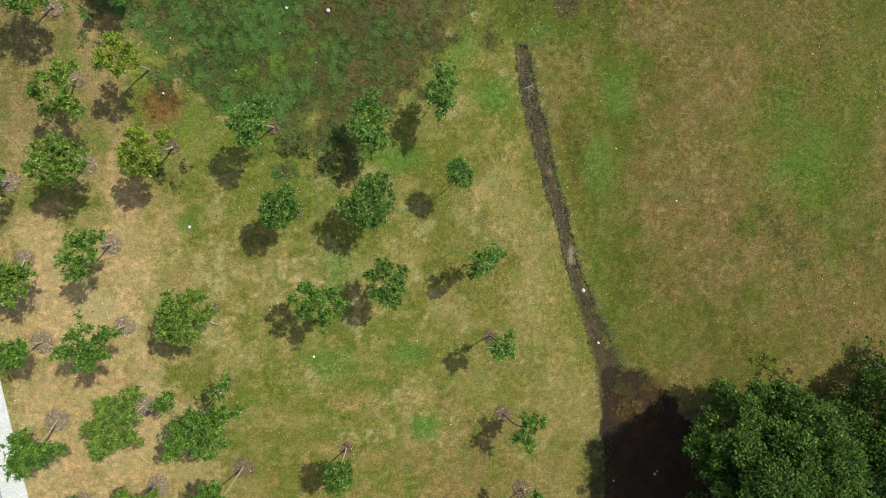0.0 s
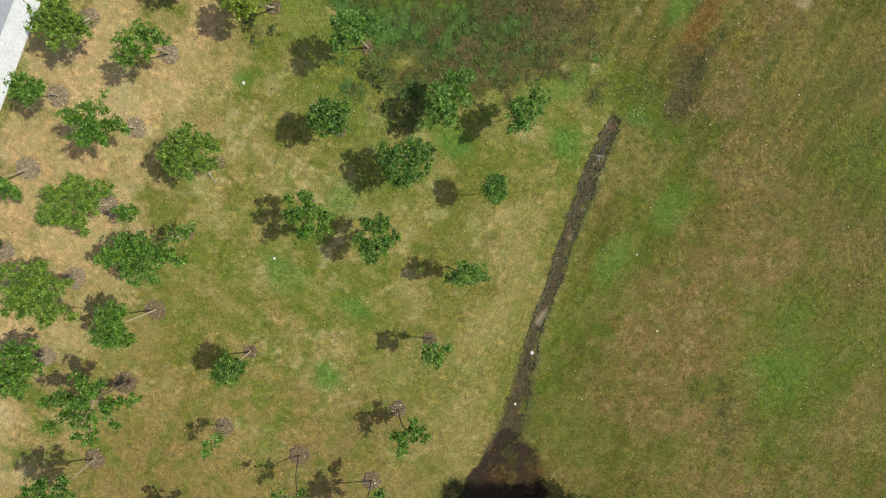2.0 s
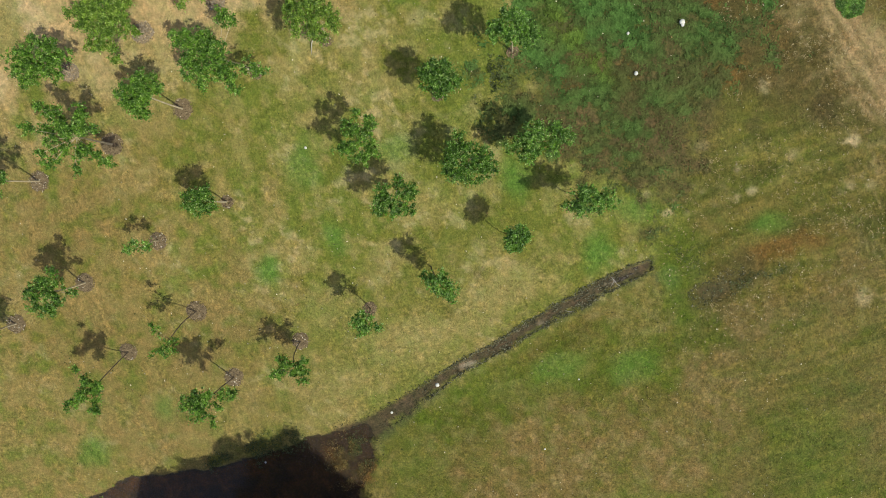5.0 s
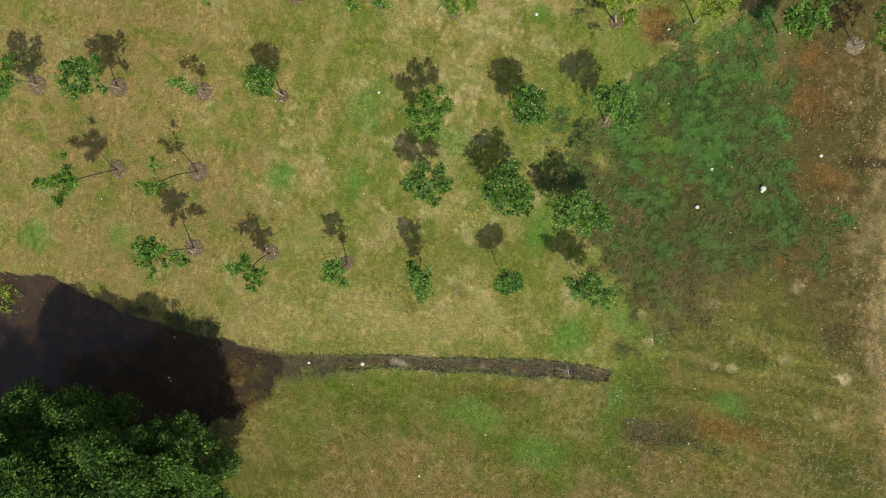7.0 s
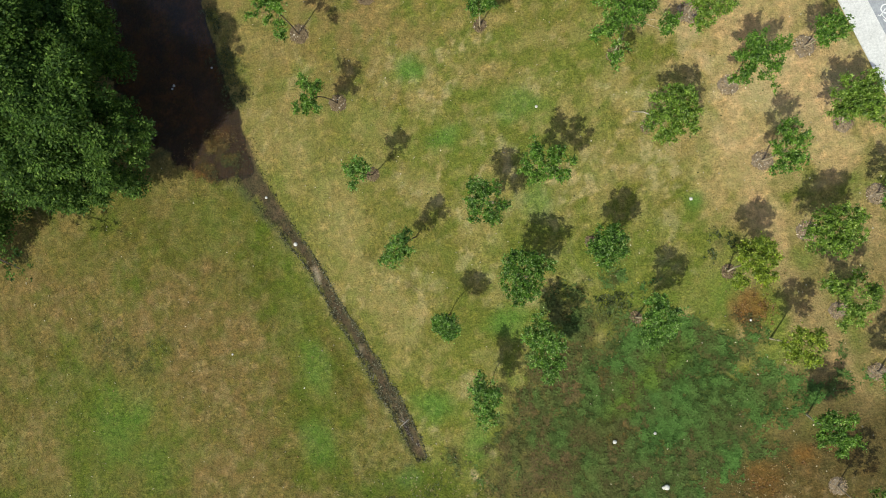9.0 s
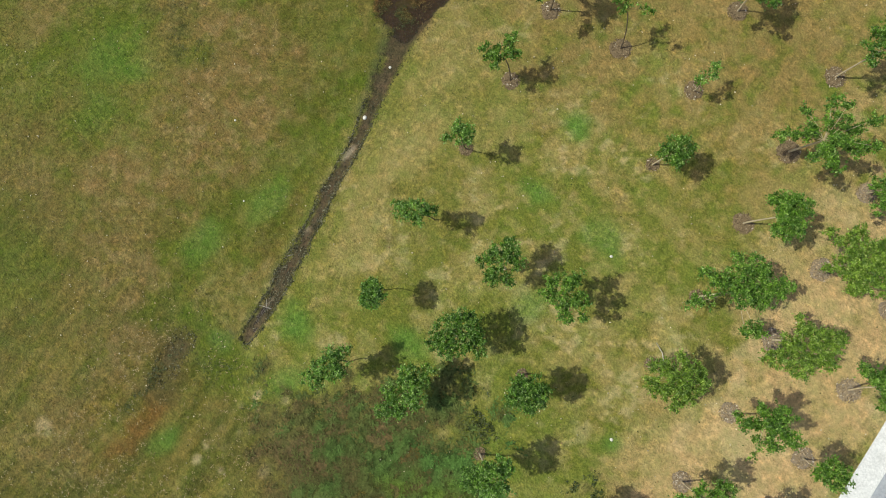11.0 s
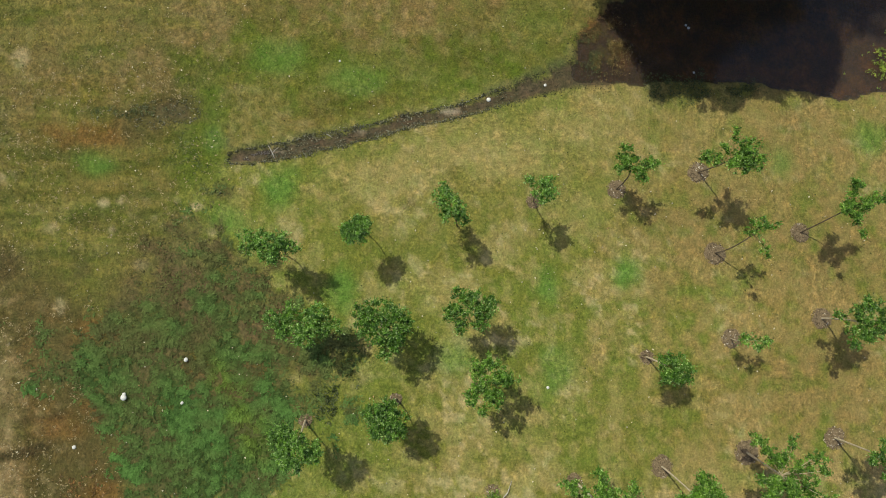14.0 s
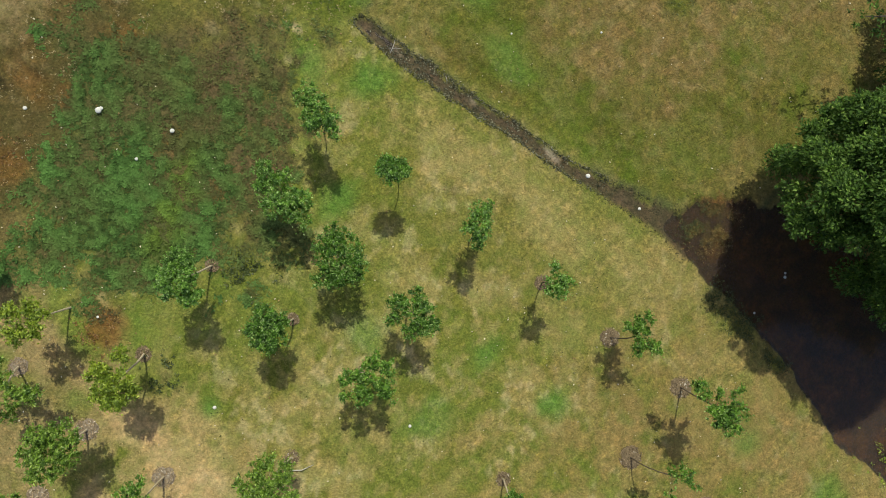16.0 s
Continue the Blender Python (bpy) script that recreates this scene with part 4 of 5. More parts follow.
young_tree(-14.85, -10.75, 3.30, "open", "olive", 0.54, ((-15.92, -10.43, 0.58), (-15.42, -10.01, 0.58), (-15.65, -11.22, 0.58), (-15.52, -11.76, 0.47), (-15.09, -10.69, 0.74), (-14.83, -9.95, 0.47), (-14.75, -11.37, 0.58), (-14.33, -10.59, 0.58), (-14.19, -11.90, 0.42), (-13.93, -11.16, 0.42), (-14.14, -9.96, 0.37), (-13.23, -11.17, 0.32), (-13.42, -10.74, 0.26), (-15.54, -12.05, 0.26)))
young_tree(-14.19, -15.06, 3.19, "open", "mid", 0.48, ((-14.56, -14.20, 0.74), (-14.28, -15.02, 0.79), (-14.05, -13.78, 0.53), (-13.72, -14.79, 0.58), (-13.40, -13.92, 0.42), (-13.48, -15.43, 0.37), (-14.02, -13.18, 0.32)))
young_tree(-20.38, 4.35, 3.30, "open", "mid", 0.46, crown_at(-20.20, 4.30, 1.30))
young_tree(-20.04, 0.70, 2.80, "star", "olive", 0.46, ((-20.13, 0.00, 0.58), (-19.70, 0.84, 0.37), (-19.26, 0.26, 0.53), (-18.70, 0.38, 0.48), (-19.53, -0.38, 0.53), (-18.86, -0.21, 0.42), (-20.19, -0.54, 0.42), (-19.89, 0.37, 0.40), (-19.17, -0.74, 0.26), (-20.47, 1.39, 0.32), (-20.80, 0.60, 0.32)))
young_tree(-19.57, -3.24, 3.31, "open", "mid", 0.50, ((-19.39, -2.81, 0.47), (-19.04, -2.79, 0.42), (-19.14, -3.22, 0.42), (-18.76, -2.93, 0.26), (-19.73, -3.21, 0.52)))
young_tree(-19.20, -7.05, 3.30, "star", "mid", 0.54, ((-19.45, -6.92, 0.46), (-19.09, -6.58, 0.36), (-19.39, -7.67, 0.57), (-18.70, -7.36, 0.46), (-18.02, -7.30, 0.46), (-17.56, -7.22, 0.36), (-18.98, -8.08, 0.41), (-19.65, -8.14, 0.36), (-18.39, -7.76, 0.31), (-19.01, -7.08, 0.41)))
young_tree(-18.36, -11.22, 3.30, "open", "mid", 0.50, crown_at(-17.91, -10.97, 1.35))


# ---- large trees by the pond ----
def big_tree(x, y, cx, cy, rx, ry, low, high, seed, number, west_lift=0.0, bough=()):
    """A spreading tree rooted at (x, y), its crown centred on (cx, cy); west_lift raises the rim of the crown on the pond's side."""
    rng = np.random.default_rng(seed)
    th = base_empty("broadleaf_tree", x, y, -0.05)
    ox, oy = cx - x, cy - y
    fork_z = low + 0.35 * (high - low)
    trunk = tube([(0, 0, -0.7), (0, 0, 0.1), (ox * 0.2 + 0.1, oy * 0.2, fork_z * 0.5), (ox * 0.6, oy * 0.6, fork_z)], [0.42, 0.32, 0.26, 0.22], 10)
    mesh_ob("trunk", *trunk, M_BARK_DARK, th, smooth=True)
    centres, radii = [], []
    boughs = [(math.sqrt(rng.random()) * 0.95, rng.random() * 2 * math.pi, 0.24 + 0.14 * rng.random()) for k in range(16)]
    n = 270
    for k in range(n):
        a = k * 2.39996 + rng.random() * 0.5
        q = math.sqrt((k + 0.5) / n)
        lobe = 0.08 * math.sin(3 * a + seed * 1.7) + 0.07 * math.sin(5 * a + seed) + 0.07 * math.sin(9 * a + seed * 2.3) + 0.04 * math.sin(17 * a + seed)
        wob = 0.87 + 0.16 * rng.random() + lobe
        rim = low + west_lift * max(0.0, -math.cos(a)) * q
        top = rim + (high - rim) * (1 - q**3.0) * (0.80 + 0.20 * rng.random()) 
        near = max(1 - (q * q + b * b - 2 * q * b * math.cos(a - e)) / (w * w) for b, e, w in boughs)
        top += 1.5 * (max(near, -0.6) - 0.5)
        tip = Vector((ox + rx * q * wob * math.cos(a), oy + ry * q * wob * math.sin(a), top - 0.3))
        centres.append(tip)
        radii.append((0.36 + 0.46 * rng.random()) * (1.15 - 0.3 * q))
        if k % 2 == 0:
            centres.append(Vector((tip.x * 0.95, tip.y * 0.95, tip.z - 0.8)))
            radii.append(radii[-1] * 1.3)
        if k % 12 == 0:
            f = Vector((ox * 0.6, oy * 0.6, fork_z * (0.75 + 0.25 * rng.random())))
            mesh_ob("limb", *tube([f, f.lerp(tip, 0.5) + Vector((0, 0, 0.3)), tip], [0.12, 0.075, 0.02], 6, False), M_BARK_DARK, th, smooth=True)
    for k in range(110):
        a = rng.random() * 2 * math.pi
        q = 0.84 + 0.18 * rng.random() + 0.08 * math.sin(3 * a + seed * 1.7) + 0.07 * math.sin(5 * a + seed) + 0.07 * math.sin(9 * a + seed * 2.3) + 0.04 * math.sin(17 * a + seed)
        rim = low + west_lift * max(0.0, -math.cos(a))
        centres.append(Vector((ox + rx * q * math.cos(a), oy + ry * q * math.sin(a), rim + (rng.random() - 0.4) * 1.2)))
        radii.append(0.28 + 0.34 * rng.random())
    if bough:
        pts = [Vector((ox * 0.6, oy * 0.6, fork_z))] + [Vector((px - x, py - y, pz)) for px, py, pz in bough]
        mesh_ob("limb", *tube(pts, [0.09 * (1 - 0.75 * k / (len(pts) - 1)) for k in range(len(pts))], 6), M_BARK_DARK, th, smooth=True)
        for k in range(26):
            p = pts[-2].lerp(pts[-1], rng.random() * 1.15 - 0.1) + Vector(rng.normal(scale=(0.5, 0.4, 0.25)))
            centres.append(p)
            radii.append(0.13 + 0.12 * rng.random())
    v, f = leaf_fan(rng, np.array([tuple(c) for c in centres]), np.array(radii), number, 0.155, 0.8, 0.2)
    mesh_ob("crown", v, f, M_LEAF["big"], th)
    tagged(th, "large dark green broadleaf tree beside the brown pond", "tree", "large trees by the pond")


big_tree(15.6, -11.0, 14.8, -10.7, 4.55, 3.7, 3.3, 10.4, 26, 165000, 5.4)
big_tree(16.8, -15.4, 14.5, -14.9, 4.2, 2.9, 6.0, 11.0, 8, 100000, 1.0)
big_tree(24.2, -10.9, 24.1, -10.7, 4.5, 4.2, 2.4, 7.6, 6, 80000, 0.0, ((21.6, -6.6, 4.6), (19.4, -4.9, 4.9)))
# this one stands unseen, placed for the shade it casts over the pond
big_tree(19.4, -19.2, 18.5, -19.3, 4.6, 4.6, 4.6, 9.4, 7, 75000, 2.0)


# ---- stones and litter ----
def stone(x, y, r, z=0.0, lobes=1):
    rng = np.random.default_rng(int(abs(x * 71 + y * 29) * 10))
    bm = bmesh.new()
    for k in range(lobes):
        got = bmesh.ops.create_icosphere(bm, subdivisions=2, radius=r * (1 if k == 0 else 0.62), matrix=pose(k * r * 0.95, k * r * 0.3, 0))
        for v in got["verts"]:
            v.co *= 1 + 0.16 * (rng.random() - 0.5)
            v.co.z *= 0.62
    vs, fs = [tuple(v.co) for v in bm.verts], [tuple(w.index for w in f.verts) for f in bm.faces]
    bm.free()
    ob = mesh_ob("pale_stone", vs, fs, M_STONE, smooth=True)
    ob.matrix_basis = pose(x, y, z + r * 0.35, 0, 0, rng.random() * 360)
    tagged(ob, "small whitish weathered stone-like lump lying loose", "stone", "pale stones")


# the three at pond level stand for white litter floating on the water
for sx, sy, sr, sz in ((7.34, -2.21, 0.115, -0.06), (8.15, -5.12, 0.08, -0.07), (-6.95, -4.82, 0.075, 0), (-5.45, 12.2, 0.10, 0.14), (-7.42, 12.3, 0.075, 0.14), (-9.35, 17.1, 0.09, 0.0),
                       (-12.53, 1.95, 0.085, 0), (11.35, -12.75, 0.075, -0.08), (11.5, -12.62, 0.06, -0.08), (8.93, -12.9, 0.06, -0.08), (12.66, 2.39, 0.06, 0), (9.26, 5.27, 0.05, 0), (-13.3, 8.3, 0.06, 0.15)):
    stone(sx, sy, sr, sz)
stone(-7.14, 14.95, 0.14, 0.14, 2)


def twig(points, r, label):
    ob = mesh_ob("fallen_branch", *tube(points, [r * (1 - 0.6 * k / (len(points) - 1)) for k in range(len(points))], 6), M_TWIG, smooth=True)
    tagged(ob, label, "branch")


twig([(-12.1, -2.45, 0.06), (-11.7, -2.75, 0.25), (-11.22, -2.98, 0.05)], 0.03, "bleached stake leaning beside a young tree")
twig([(4.26, 8.4, -0.02), (4.5, 8.5, 0.03), (4.75, 8.62, 0.02), (4.98, 8.8, -0.02)], 0.022, "bleached twig lying in the muddy ditch")
twig([(4.5, 8.5, 0.0), (4.62, 8.38, 0.06), (4.8, 8.2, 0.0)], 0.015, "bleached twig lying in the muddy ditch")
twig([(5.3, 5.6, -0.03), (5.45, 5.8, 0.03), (5.5, 6.1, -0.02)], 0.015, "bleached twig lying in the muddy ditch")


# ---- low growth ----
def low_growth(x, y, rx, ry, tone, number, high, size, label, category):
    """A loose mat of low leaves over an uneven patch."""
    rng = np.random.default_rng(int(abs(x * 53 + y * 19) * 10))
    px, py = rng.normal(x, rx * 0.5, number * 3), rng.normal(y, ry * 0.5, number * 3)
    keep = np.nonzero(fbm(px, py, 0.6, 2, 3) > 0.47)[0][:number]
    n = len(keep)
    cs = np.stack([px[keep], py[keep], high * (0.3 + 0.7 * rng.random(n))], 1)
    v, f = leaf_fan(rng, cs, np.full(n, 0.10), n * 5, size, 0.6)
    v[:, 2] = np.maximum(v[:, 2], 0.012)
    tagged(mesh_ob("low_shrub", v, f, M_LEAF[tone]), label, category, kind="stuff")


RUSTY, WEEDY = "withered rust-brown low scrub at the marsh edge", "dark low weeds scattered in the grass"
low_growth(-13.7, 7.85, 0.95, 0.85, "rust", 130, 0.04, 0.08, RUSTY, "shrub")
low_growth(-13.5, 15.1, 0.8, 0.8, "rust", 150, 0.06, 0.08, RUSTY, "shrub")
low_growth(-11.3, 16.5, 0.9, 1.2, "rust", 130, 0.06, 0.08, RUSTY, "shrub")
low_growth(-7.4, 5.3, 1.3, 0.8, "weed", 130, 0.10, 0.10, WEEDY, "weeds")
low_growth(-13.1, 4.6, 0.7, 0.8, "weed", 90, 0.10, 0.10, WEEDY, "weeds")
low_growth(17.9, 0.9, 1.8, 1.0, "weed", 190, 0.03, 0.050, WEEDY, "weeds")
low_growth(19.6, -0.6, 1.1, 1.1, "weed", 130, 0.03, 0.055, WEEDY, "weeds")
low_growth(6.5, 15.4, 0.35, 2.4, "weed", 220, 0.05, 0.06, WEEDY, "weeds")
low_growth(4.3, 12.6, 1.1, 1.5, "weed", 150, 0.04, 0.06, WEEDY, "weeds")
# dark-leaved weeds massed here to deepen the tree shade on the bank by colour
SHADE_WEEDS = "dark green weeds deepening the shade on the pond's bank"
low_growth(8.0, -11.2, 0.7, 1.0, "weed", 420, 0.05, 0.06, SHADE_WEEDS, "weeds")
low_growth(7.9, -13.0, 0.9, 1.4, "weed", 620, 0.05, 0.06, SHADE_WEEDS, "weeds")
low_growth(8.0, -15.2, 0.5, 1.0, "weed", 300, 0.05, 0.06, SHADE_WEEDS, "weeds")
GOLDEN = "golden-brown dead growth standing in the pond's head"
low_growth(10.3, -8.4, 1.5, 1.1, "gold", 900, 0.02, 0.040, GOLDEN, "weeds")
low_growth(11.4, -7.5, 0.9, 0.9, "rust", 300, 0.02, 0.045, GOLDEN, "weeds")
low_growth(10.0, -7.6, 1.3, 0.9, "weed", 420, 0.02, 0.045, GOLDEN, "weeds")


def cushion(x, y, r, high):
    """A dense low shrub with a rounded, slightly lopsided outline."""
    rng = np.random.default_rng(int(abs(x * 53 + y * 19) * 10))
    a, q = rng.random(900) * 2 * math.pi, np.sqrt(rng.random(900)) * 0.94
    edge = r * (1 + 0.06 * np.sin(2 * a + x) + 0.05 * np.sin(5 * a + y))
    cs = np.stack([q * edge * np.cos(a), q * edge * np.sin(a), high * np.sqrt(1 - q * q) * (0.85 + 0.15 * rng.random(900))], 1)
    v, f = leaf_fan(rng, cs, np.full(900, 0.06), 4200, 0.085, 0.45)
    v[:, 2] = np.maximum(v[:, 2], 0.012)
    ob = mesh_ob("cushion_shrub", v, f, M_LEAF["fresh"])
    ob.matrix_world = pose(x, y, 0.0)
    tagged(ob, "low rounded bright green shrub beside the sandy track", "shrub", "cushion shrubs by the track")


cushion(-10.15, 21.65, 0.66, 0.16)
cushion(-5.55, 22.98, 0.74, 0.16)
low_growth(9.4, -23.9, 1.3, 1.7, "yellow", 260, 0.03, 0.10, "yellow-green water weeds growing in the brown pond", "weeds")


def build_specks(number):
    """Fallen leaves, seed heads and bits of straw lying about on the turf."""
    rng = np.random.default_rng(15)
    x, y = rng.uniform(-21, 27, number), rng.uniform(-24, 23, number)
    keep = (ditch_in(x, y) < -0.3) & (pond_in(x, y) < -0.2) & (x > np.interp(y, PATH_Y, PATH_X) + 0.2) & (rng.random(number) < 0.25 + 0.75 * smooth(0.44, 0.60, fbm(x, y, 3.0, 6)))
    x, y = x[keep], y[keep]
    m = len(x)
    a, r = rng.random(m) * 2 * math.pi, 0.014 + 0.022 * rng.random(m) ** 2
    d = np.stack([np.cos(a), np.sin(a), rng.normal(0, 0.3, m)], 1) * (r * 1.5)[:, None]
    e = np.stack([-np.sin(a), np.cos(a), rng.normal(0, 0.3, m)], 1) * r[:, None]
    p = np.stack([x, y, ground_z(x, y) + 0.05], 1)
    v = np.stack([p - d, p + e, p + d, p - e, p + np.array([0, 0, 0.02])], 1).reshape(-1, 3)
    i = np.arange(m)[:, None] * 5
    f = np.concatenate([i + np.array(q) for q in ((0, 4, 1), (1, 4, 2), (2, 4, 3), (3, 4, 0))], 1).reshape(-1, 3)
    kind = rng.random(m)[:, None]
    tint = np.where(kind < 0.45, np.array([0.55, 0.48, 0.32]), np.where(kind < 0.7, np.array([0.30, 0.19, 0.08]), np.array([0.05, 0.065, 0.018])))
    tagged(mesh_ob("leaf_litter", v, f, M_DEBRIS, tint=np.repeat(tint, 5, axis=0)), "dry leaves and straw bits scattered on the grass", "litter", kind="stuff")


build_specks(5200)


def build_marsh(number):
    """Low broad-leaved marsh plants, in drifts with browned gaps."""
    rng = np.random.default_rng(11)
    x, y = rng.uniform(-18, 4, number), rng.uniform(3.0, 21.5, number)
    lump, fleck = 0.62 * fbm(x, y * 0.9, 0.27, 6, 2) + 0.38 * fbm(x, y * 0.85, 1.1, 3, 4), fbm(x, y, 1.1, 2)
    rust = spots(x, y, RUST_SPOTS, 5, 0.7)
    brown, body = marsh_brown(x, y), marsh_cover(x, y)
    east = smooth(-8.0, -1.5, x - 0.2 * (y - 12))
    lane = smooth(1.1, 0.1, np.abs(y - 9.0 - 0.52 * (x + 9.3)) + (fleck - 0.5) * 2.4) * smooth(-4.6, -6.6, x) * smooth(-11.0, -9.0, x)
    dash = smooth(0.60, 0.68, fbm(x * 1.3, y * 0.4, 0.55, 1, 3)) * smooth(0.44, 0.56, fbm(x, y, 2.2, 7))
    keep = rng.random(number) < body * (1 - 0.82 * brown) * (1 - 0.6 * rust) * (1 - 0.25 * east) * (0.10 + 0.90 * smooth(0.42, 0.50, lump)) * (1 - 0.75 * dash) * (1 - 0.3 * lane)
    x, y, lump, rust, brown, lane, east, fleck, body, dash = (q[keep] for q in (x, y, lump, rust, brown, lane, east, fleck, body, dash))
    n = len(x)
    hgt = (0.015 + 0.16 * np.clip(lump - 0.30, 0, 1) * (1 - 0.6 * brown) * (1 - 0.7 * dash)) * (0.5 + 0.7 * rng.random(n)) * (0.35 + 0.65 * body)
    per = 3
    x, y, hgt, rust, brown, lane, east, fleck, lump = (np.repeat(q, per) for q in (x, y, hgt, rust, brown, lane, east, fleck, lump))
    m = len(x)
    a = rng.random(m) * 2 * math.pi
    s = 0.040 + 0.055 * rng.random(m)
    d = np.stack([np.cos(a), np.sin(a), rng.normal(0.1, 0.3, m)], 1)
    side = np.stack([-np.sin(a), np.cos(a), rng.normal(0, 0.4, m)], 1)
    c = np.stack([x, y, hgt], 1) + d * s[:, None] * 0.8
    v = np.stack([c - d * s[:, None], c + side * s[:, None] * 0.45, c + d * s[:, None], c - side * s[:, None] * 0.45], 1).reshape(-1, 3)
    g = (0.6 * east + 0.7 * smooth(0.42, 0.60, fbm(x, y, 2.6, 3)) * (0.3 + 0.7 * east)).clip(0, 1)[:, None]
    tint = np.array([0.112, 0.118, 0.036]) * g + np.array([0.084, 0.158, 0.036]) * (1 - g)
    fresh = smooth(0.56, 0.40, fleck)[:, None] * 0.55 * (1 - 0.5 * g)
    tint = tint * (1 - fresh) + np.array([0.092, 0.184, 0.040]) * fresh
    tint = tint * (1 - 0.6 * lane[:, None]) + np.array([0.15, 0.20, 0.024]) * 0.6 * lane[:, None]
    # leaves darker where the clump noise is low, brighter where it is high
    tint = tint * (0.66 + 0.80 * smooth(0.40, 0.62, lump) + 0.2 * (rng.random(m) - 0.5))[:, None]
    w = np.clip(rust + 0.75 * brown * (0.5 + 0.5 * rng.random(m)), 0, 1)[:, None]
    tint = tint * (1 - w) + np.array([0.122, 0.088, 0.036]) * w
    f = np.arange(m * 4).reshape(-1, 4)
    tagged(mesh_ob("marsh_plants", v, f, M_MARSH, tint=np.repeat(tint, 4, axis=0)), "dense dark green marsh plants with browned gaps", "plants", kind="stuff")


build_marsh(290000)


def build_scrub(number):
    """Coarse tufts and bleached straw in the rough belt beyond the lawn."""
    rng = np.random.default_rng(14)
    x, y = rng.uniform(-13, 14, number), rng.uniform(9.5, 25.5, number)
    zone = smooth(11.0, 15.0, y + 0.2 * x) * smooth(13, 6, x) * smooth(0.6, -0.8, marsh_in(x, y))
    patch = fbm(x, y * 0.6, 1.6, 5, 4)
    keep = (rng.random(number) < zone * smooth(0.38, 0.66, patch) * (1 - 0.8 * spots(x, y, RUST_SPOTS, 5, 0.7))) & (puddle_in(x, y) < 0.2) & (ditch_in(x, y) < -0.2)
    x, y = x[keep], y[keep]
    n = len(x)
    k = 4
    pale = np.repeat(rng.random(n) < 0.2, k)
    px, py = np.repeat(x, k) + rng.normal(scale=0.04, size=n * k), np.repeat(y, k) + rng.normal(scale=0.04, size=n * k)
    m = n * k
    a = rng.random(m) * 2 * math.pi
    tall = np.where(pale, 0.03, 0.03 + 0.05 * rng.random(m))
    o = np.stack([px, py, ground_z(px, py) - 0.005], 1)
    w = np.where(pale, 0.026, 0.018)
    sd = np.stack([-np.sin(a) * w, np.cos(a) * w, np.zeros(m)], 1)
    tip = o + np.stack([np.cos(a) * 0.08, np.sin(a) * 0.08, tall], 1)
    v = np.stack([o - sd, o + sd, tip], 1).reshape(-1, 3)
    g = rng.random(m)[:, None]
    base = cover(px, py)[0]
    tint = np.where(pale[:, None], np.array([0.42, 0.33, 0.17]) * (0.7 + 0.4 * g), base * (0.9 + 0.6 * g) + np.array([0.0, 0.01, 0.0]))
    tagged(mesh_ob("scrub_tufts", v, np.arange(m * 3).reshape(-1, 3), M_GRASS, tint=np.repeat(tint, 3, axis=0)), "coarse dark tufts and bleached straw in rough grass", "grass", kind="stuff")


build_scrub(26000)


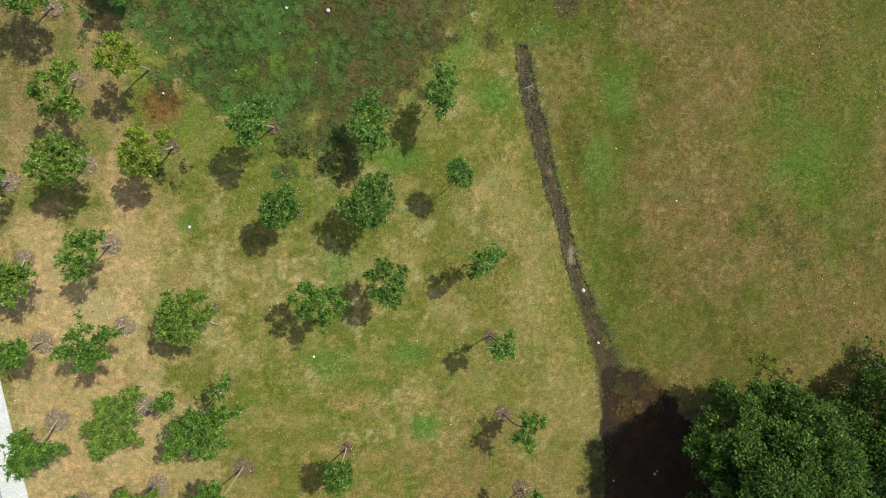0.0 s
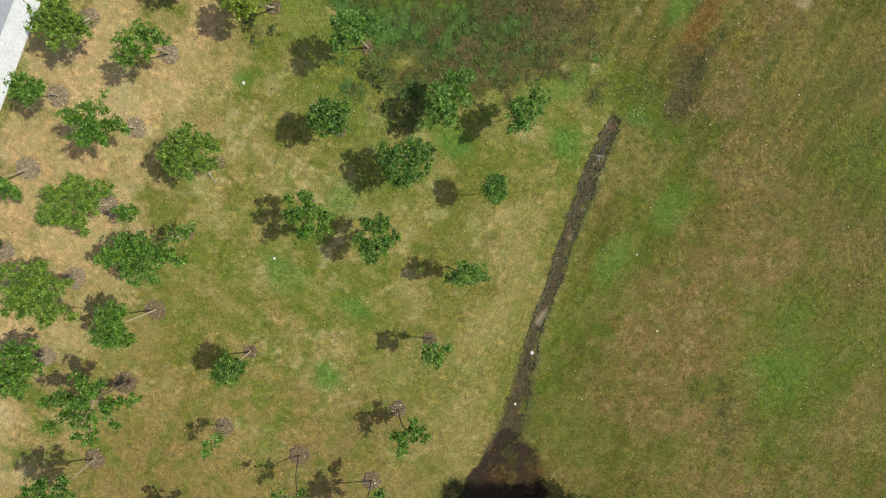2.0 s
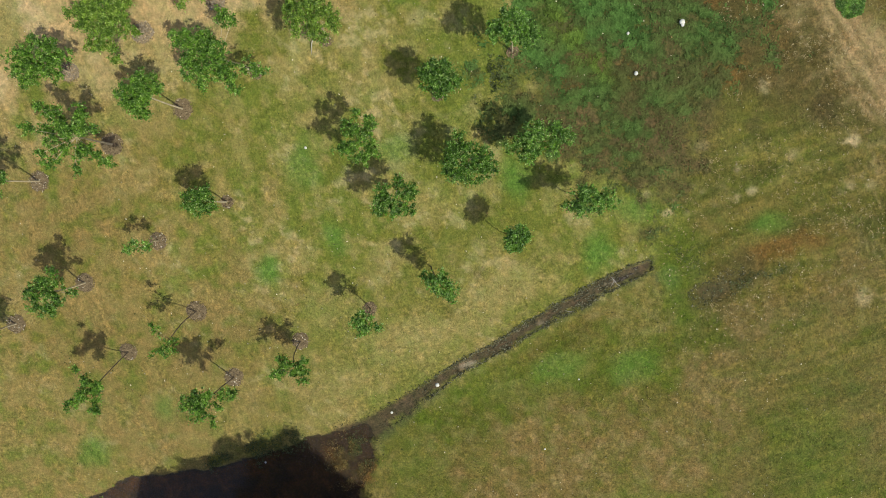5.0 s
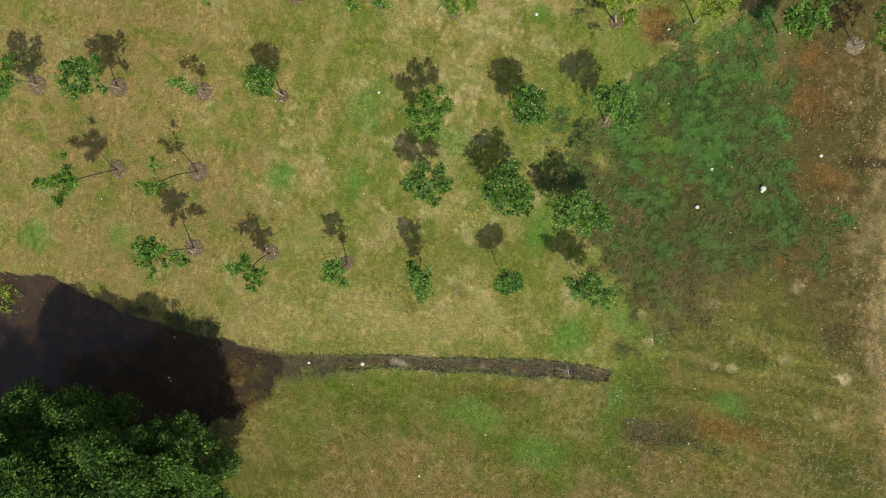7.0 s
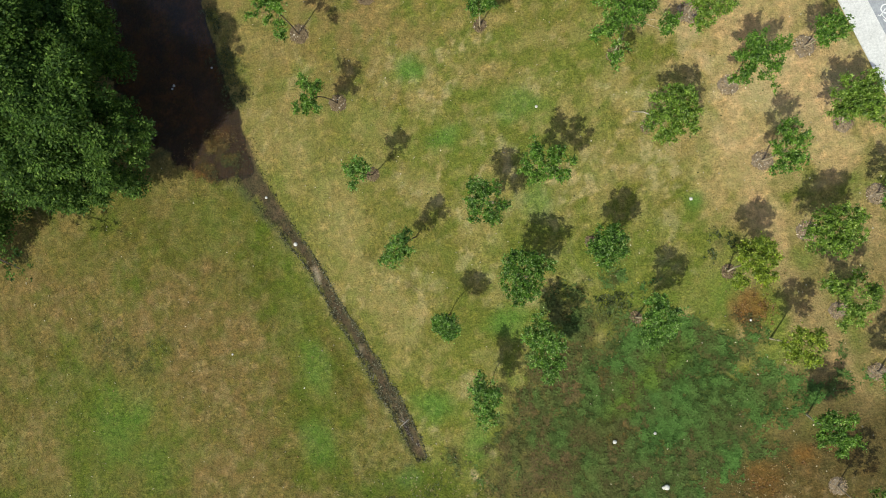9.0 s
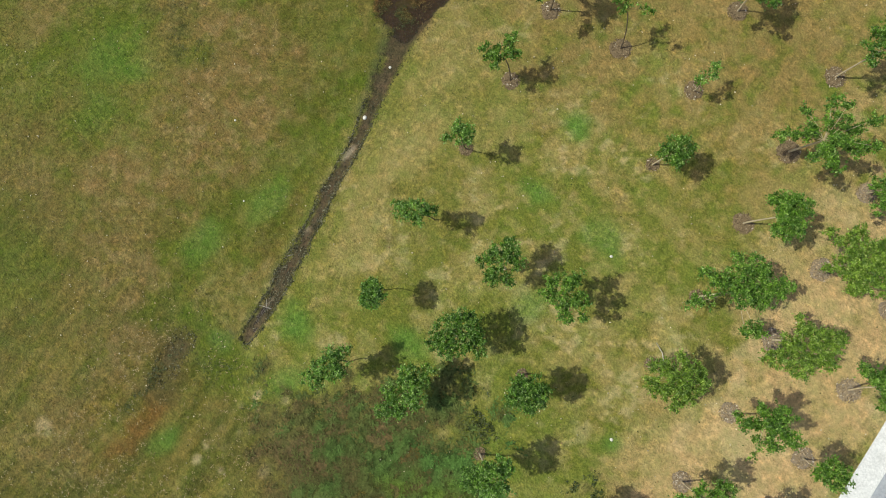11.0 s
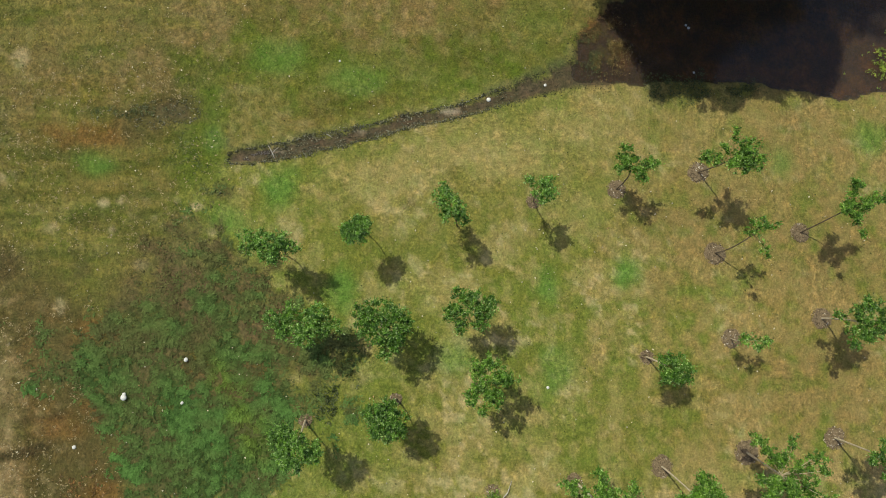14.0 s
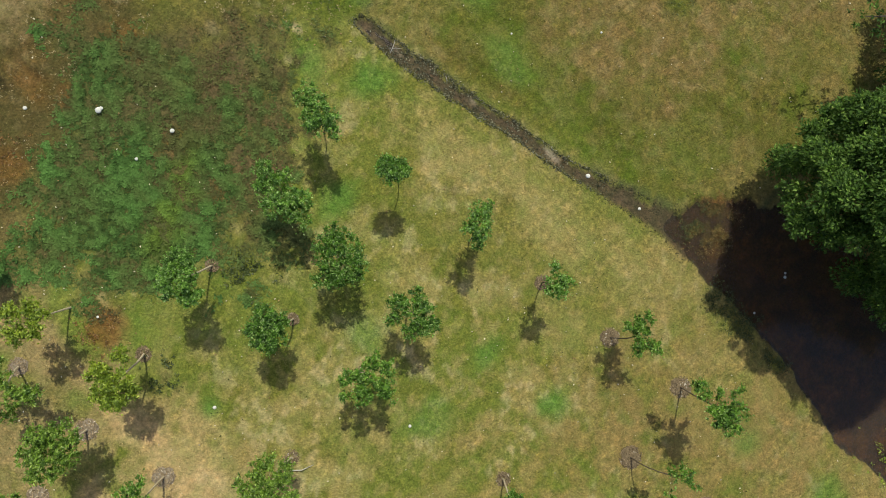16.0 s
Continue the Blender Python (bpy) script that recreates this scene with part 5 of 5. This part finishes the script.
def build_debris(number):
    """Stalks, pebbles and leaf litter along the ditch and the pond's head."""
    rng = np.random.default_rng(12)
    y = rng.uniform(-9.0, 10.8, number)
    x = np.interp(y, DITCH_Y, DITCH_X) + rng.normal(scale=0.42, size=number) * np.where(y < -6, 3.2, 1.0)
    far = number // 22
    y[:far], x[:far] = rng.uniform(12, 15.2, far), 6.5 + rng.normal(scale=0.6, size=far)
    d = np.maximum(np.maximum(ditch_in(x, y), pond_in(x, y) * 0.8), puddle_in(x, y))
    keep = (d > -0.5) & (d < 0.9) & (rng.random(number) < 0.05 + smooth(0.34, 0.0, np.abs(d)) * 0.75 + 0.35 * smooth(0.52, 0.64, fbm(x, y, 0.8, 6))) & (rng.random(number) < 0.3 + 0.7 * smooth(-6.0, -0.5, y)) & (rng.random(number) < 1 - 0.8 * smooth(8.7, 9.3, y) * smooth(0.02, 0.12, d) * (y < 11))
    x, y = x[keep], y[keep]
    m = len(x)
    a = rng.random(m) * 2 * math.pi
    ln, wd = 0.022 + 0.06 * rng.random(m) ** 2, 0.011 + 0.014 * rng.random(m)
    dirn = np.stack([np.cos(a), np.sin(a), rng.normal(0, 0.25, m)], 1) * ln[:, None]
    side = np.stack([-np.sin(a), np.cos(a), rng.normal(0, 0.25, m)], 1) * wd[:, None]
    p = np.stack([x, y, np.maximum(ground_z(x, y), -0.07) + 0.018], 1)
    top = p + np.array([0, 0, 0.022])
    v = np.stack([p - dirn, p + side, p + dirn, p - side, top], 1).reshape(-1, 3)
    i = np.arange(m)[:, None] * 5
    f = np.concatenate([i + np.array(q) for q in ((0, 1, 4), (1, 2, 4), (2, 3, 4), (3, 0, 4))], 1).reshape(-1, 3)
    g = rng.random(m)[:, None] ** 3.0 * smooth(-6.0, 0.0, y)[:, None]
    tint = np.array([0.045, 0.046, 0.022]) * (1 - g) + np.array([0.32, 0.30, 0.20]) * g
    tagged(mesh_ob("ditch_litter", v, f, M_DEBRIS, tint=np.repeat(tint, 5, axis=0)), "dead stalks and pebbles strewn along the ditch", "litter", kind="stuff")


build_debris(24000)


def build_grass(number):
    """Short tufts of turf, each three blades."""
    rng = np.random.default_rng(13)
    x, y = rng.uniform(-24.5, 30, number), rng.uniform(-29, 28, number)
    c, wet = cover(x, y)
    bare = smooth(0.28, 0.42, c[:, 0])
    edge = x - np.interp(y, PATH_Y, PATH_X)
    keep = (wet < 0.35) & (edge > 0.05) & (rng.random(number) < 1 - 0.75 * bare) & (marsh_in(x, y) < 0.5)
    x, y, c = x[keep], y[keep], c[keep]
    n = len(x)
    z = ground_z(x, y)
    tall = 0.020 + 0.036 * rng.random(n) * (0.5 + fbm(x, y, 1.6, 4))
    vs = []
    for k in range(3):
        a = rng.random(n) * 2 * math.pi
        lean = tall * (1.1 + 1.1 * rng.random(n))
        w = 0.012 + 0.012 * rng.random(n)
        o = np.stack([x, y, z - 0.006], 1)
        s = np.stack([-np.sin(a) * w, np.cos(a) * w, np.zeros(n)], 1)
        tip = o + np.stack([np.cos(a) * lean, np.sin(a) * lean, tall], 1)
        vs.append(np.stack([o - s, o + s, tip], 1))
    v = np.stack(vs, 1).reshape(-1, 3)
    tint = c * (0.80 + 0.58 * rng.random(n))[:, None]
    dry = (rng.random(n) < 0.16)[:, None]
    tint = np.where(dry, tint * 0.7 + np.array([0.40, 0.32, 0.14]) * 0.3, tint)
    f = np.arange(n * 9).reshape(-1, 3)
    tagged(mesh_ob("grass_tufts", v, f, M_GRASS, tint=np.repeat(tint, 9, axis=0)), "short patchy green and straw-coloured turf", "grass", kind="stuff")


build_grass(180000)
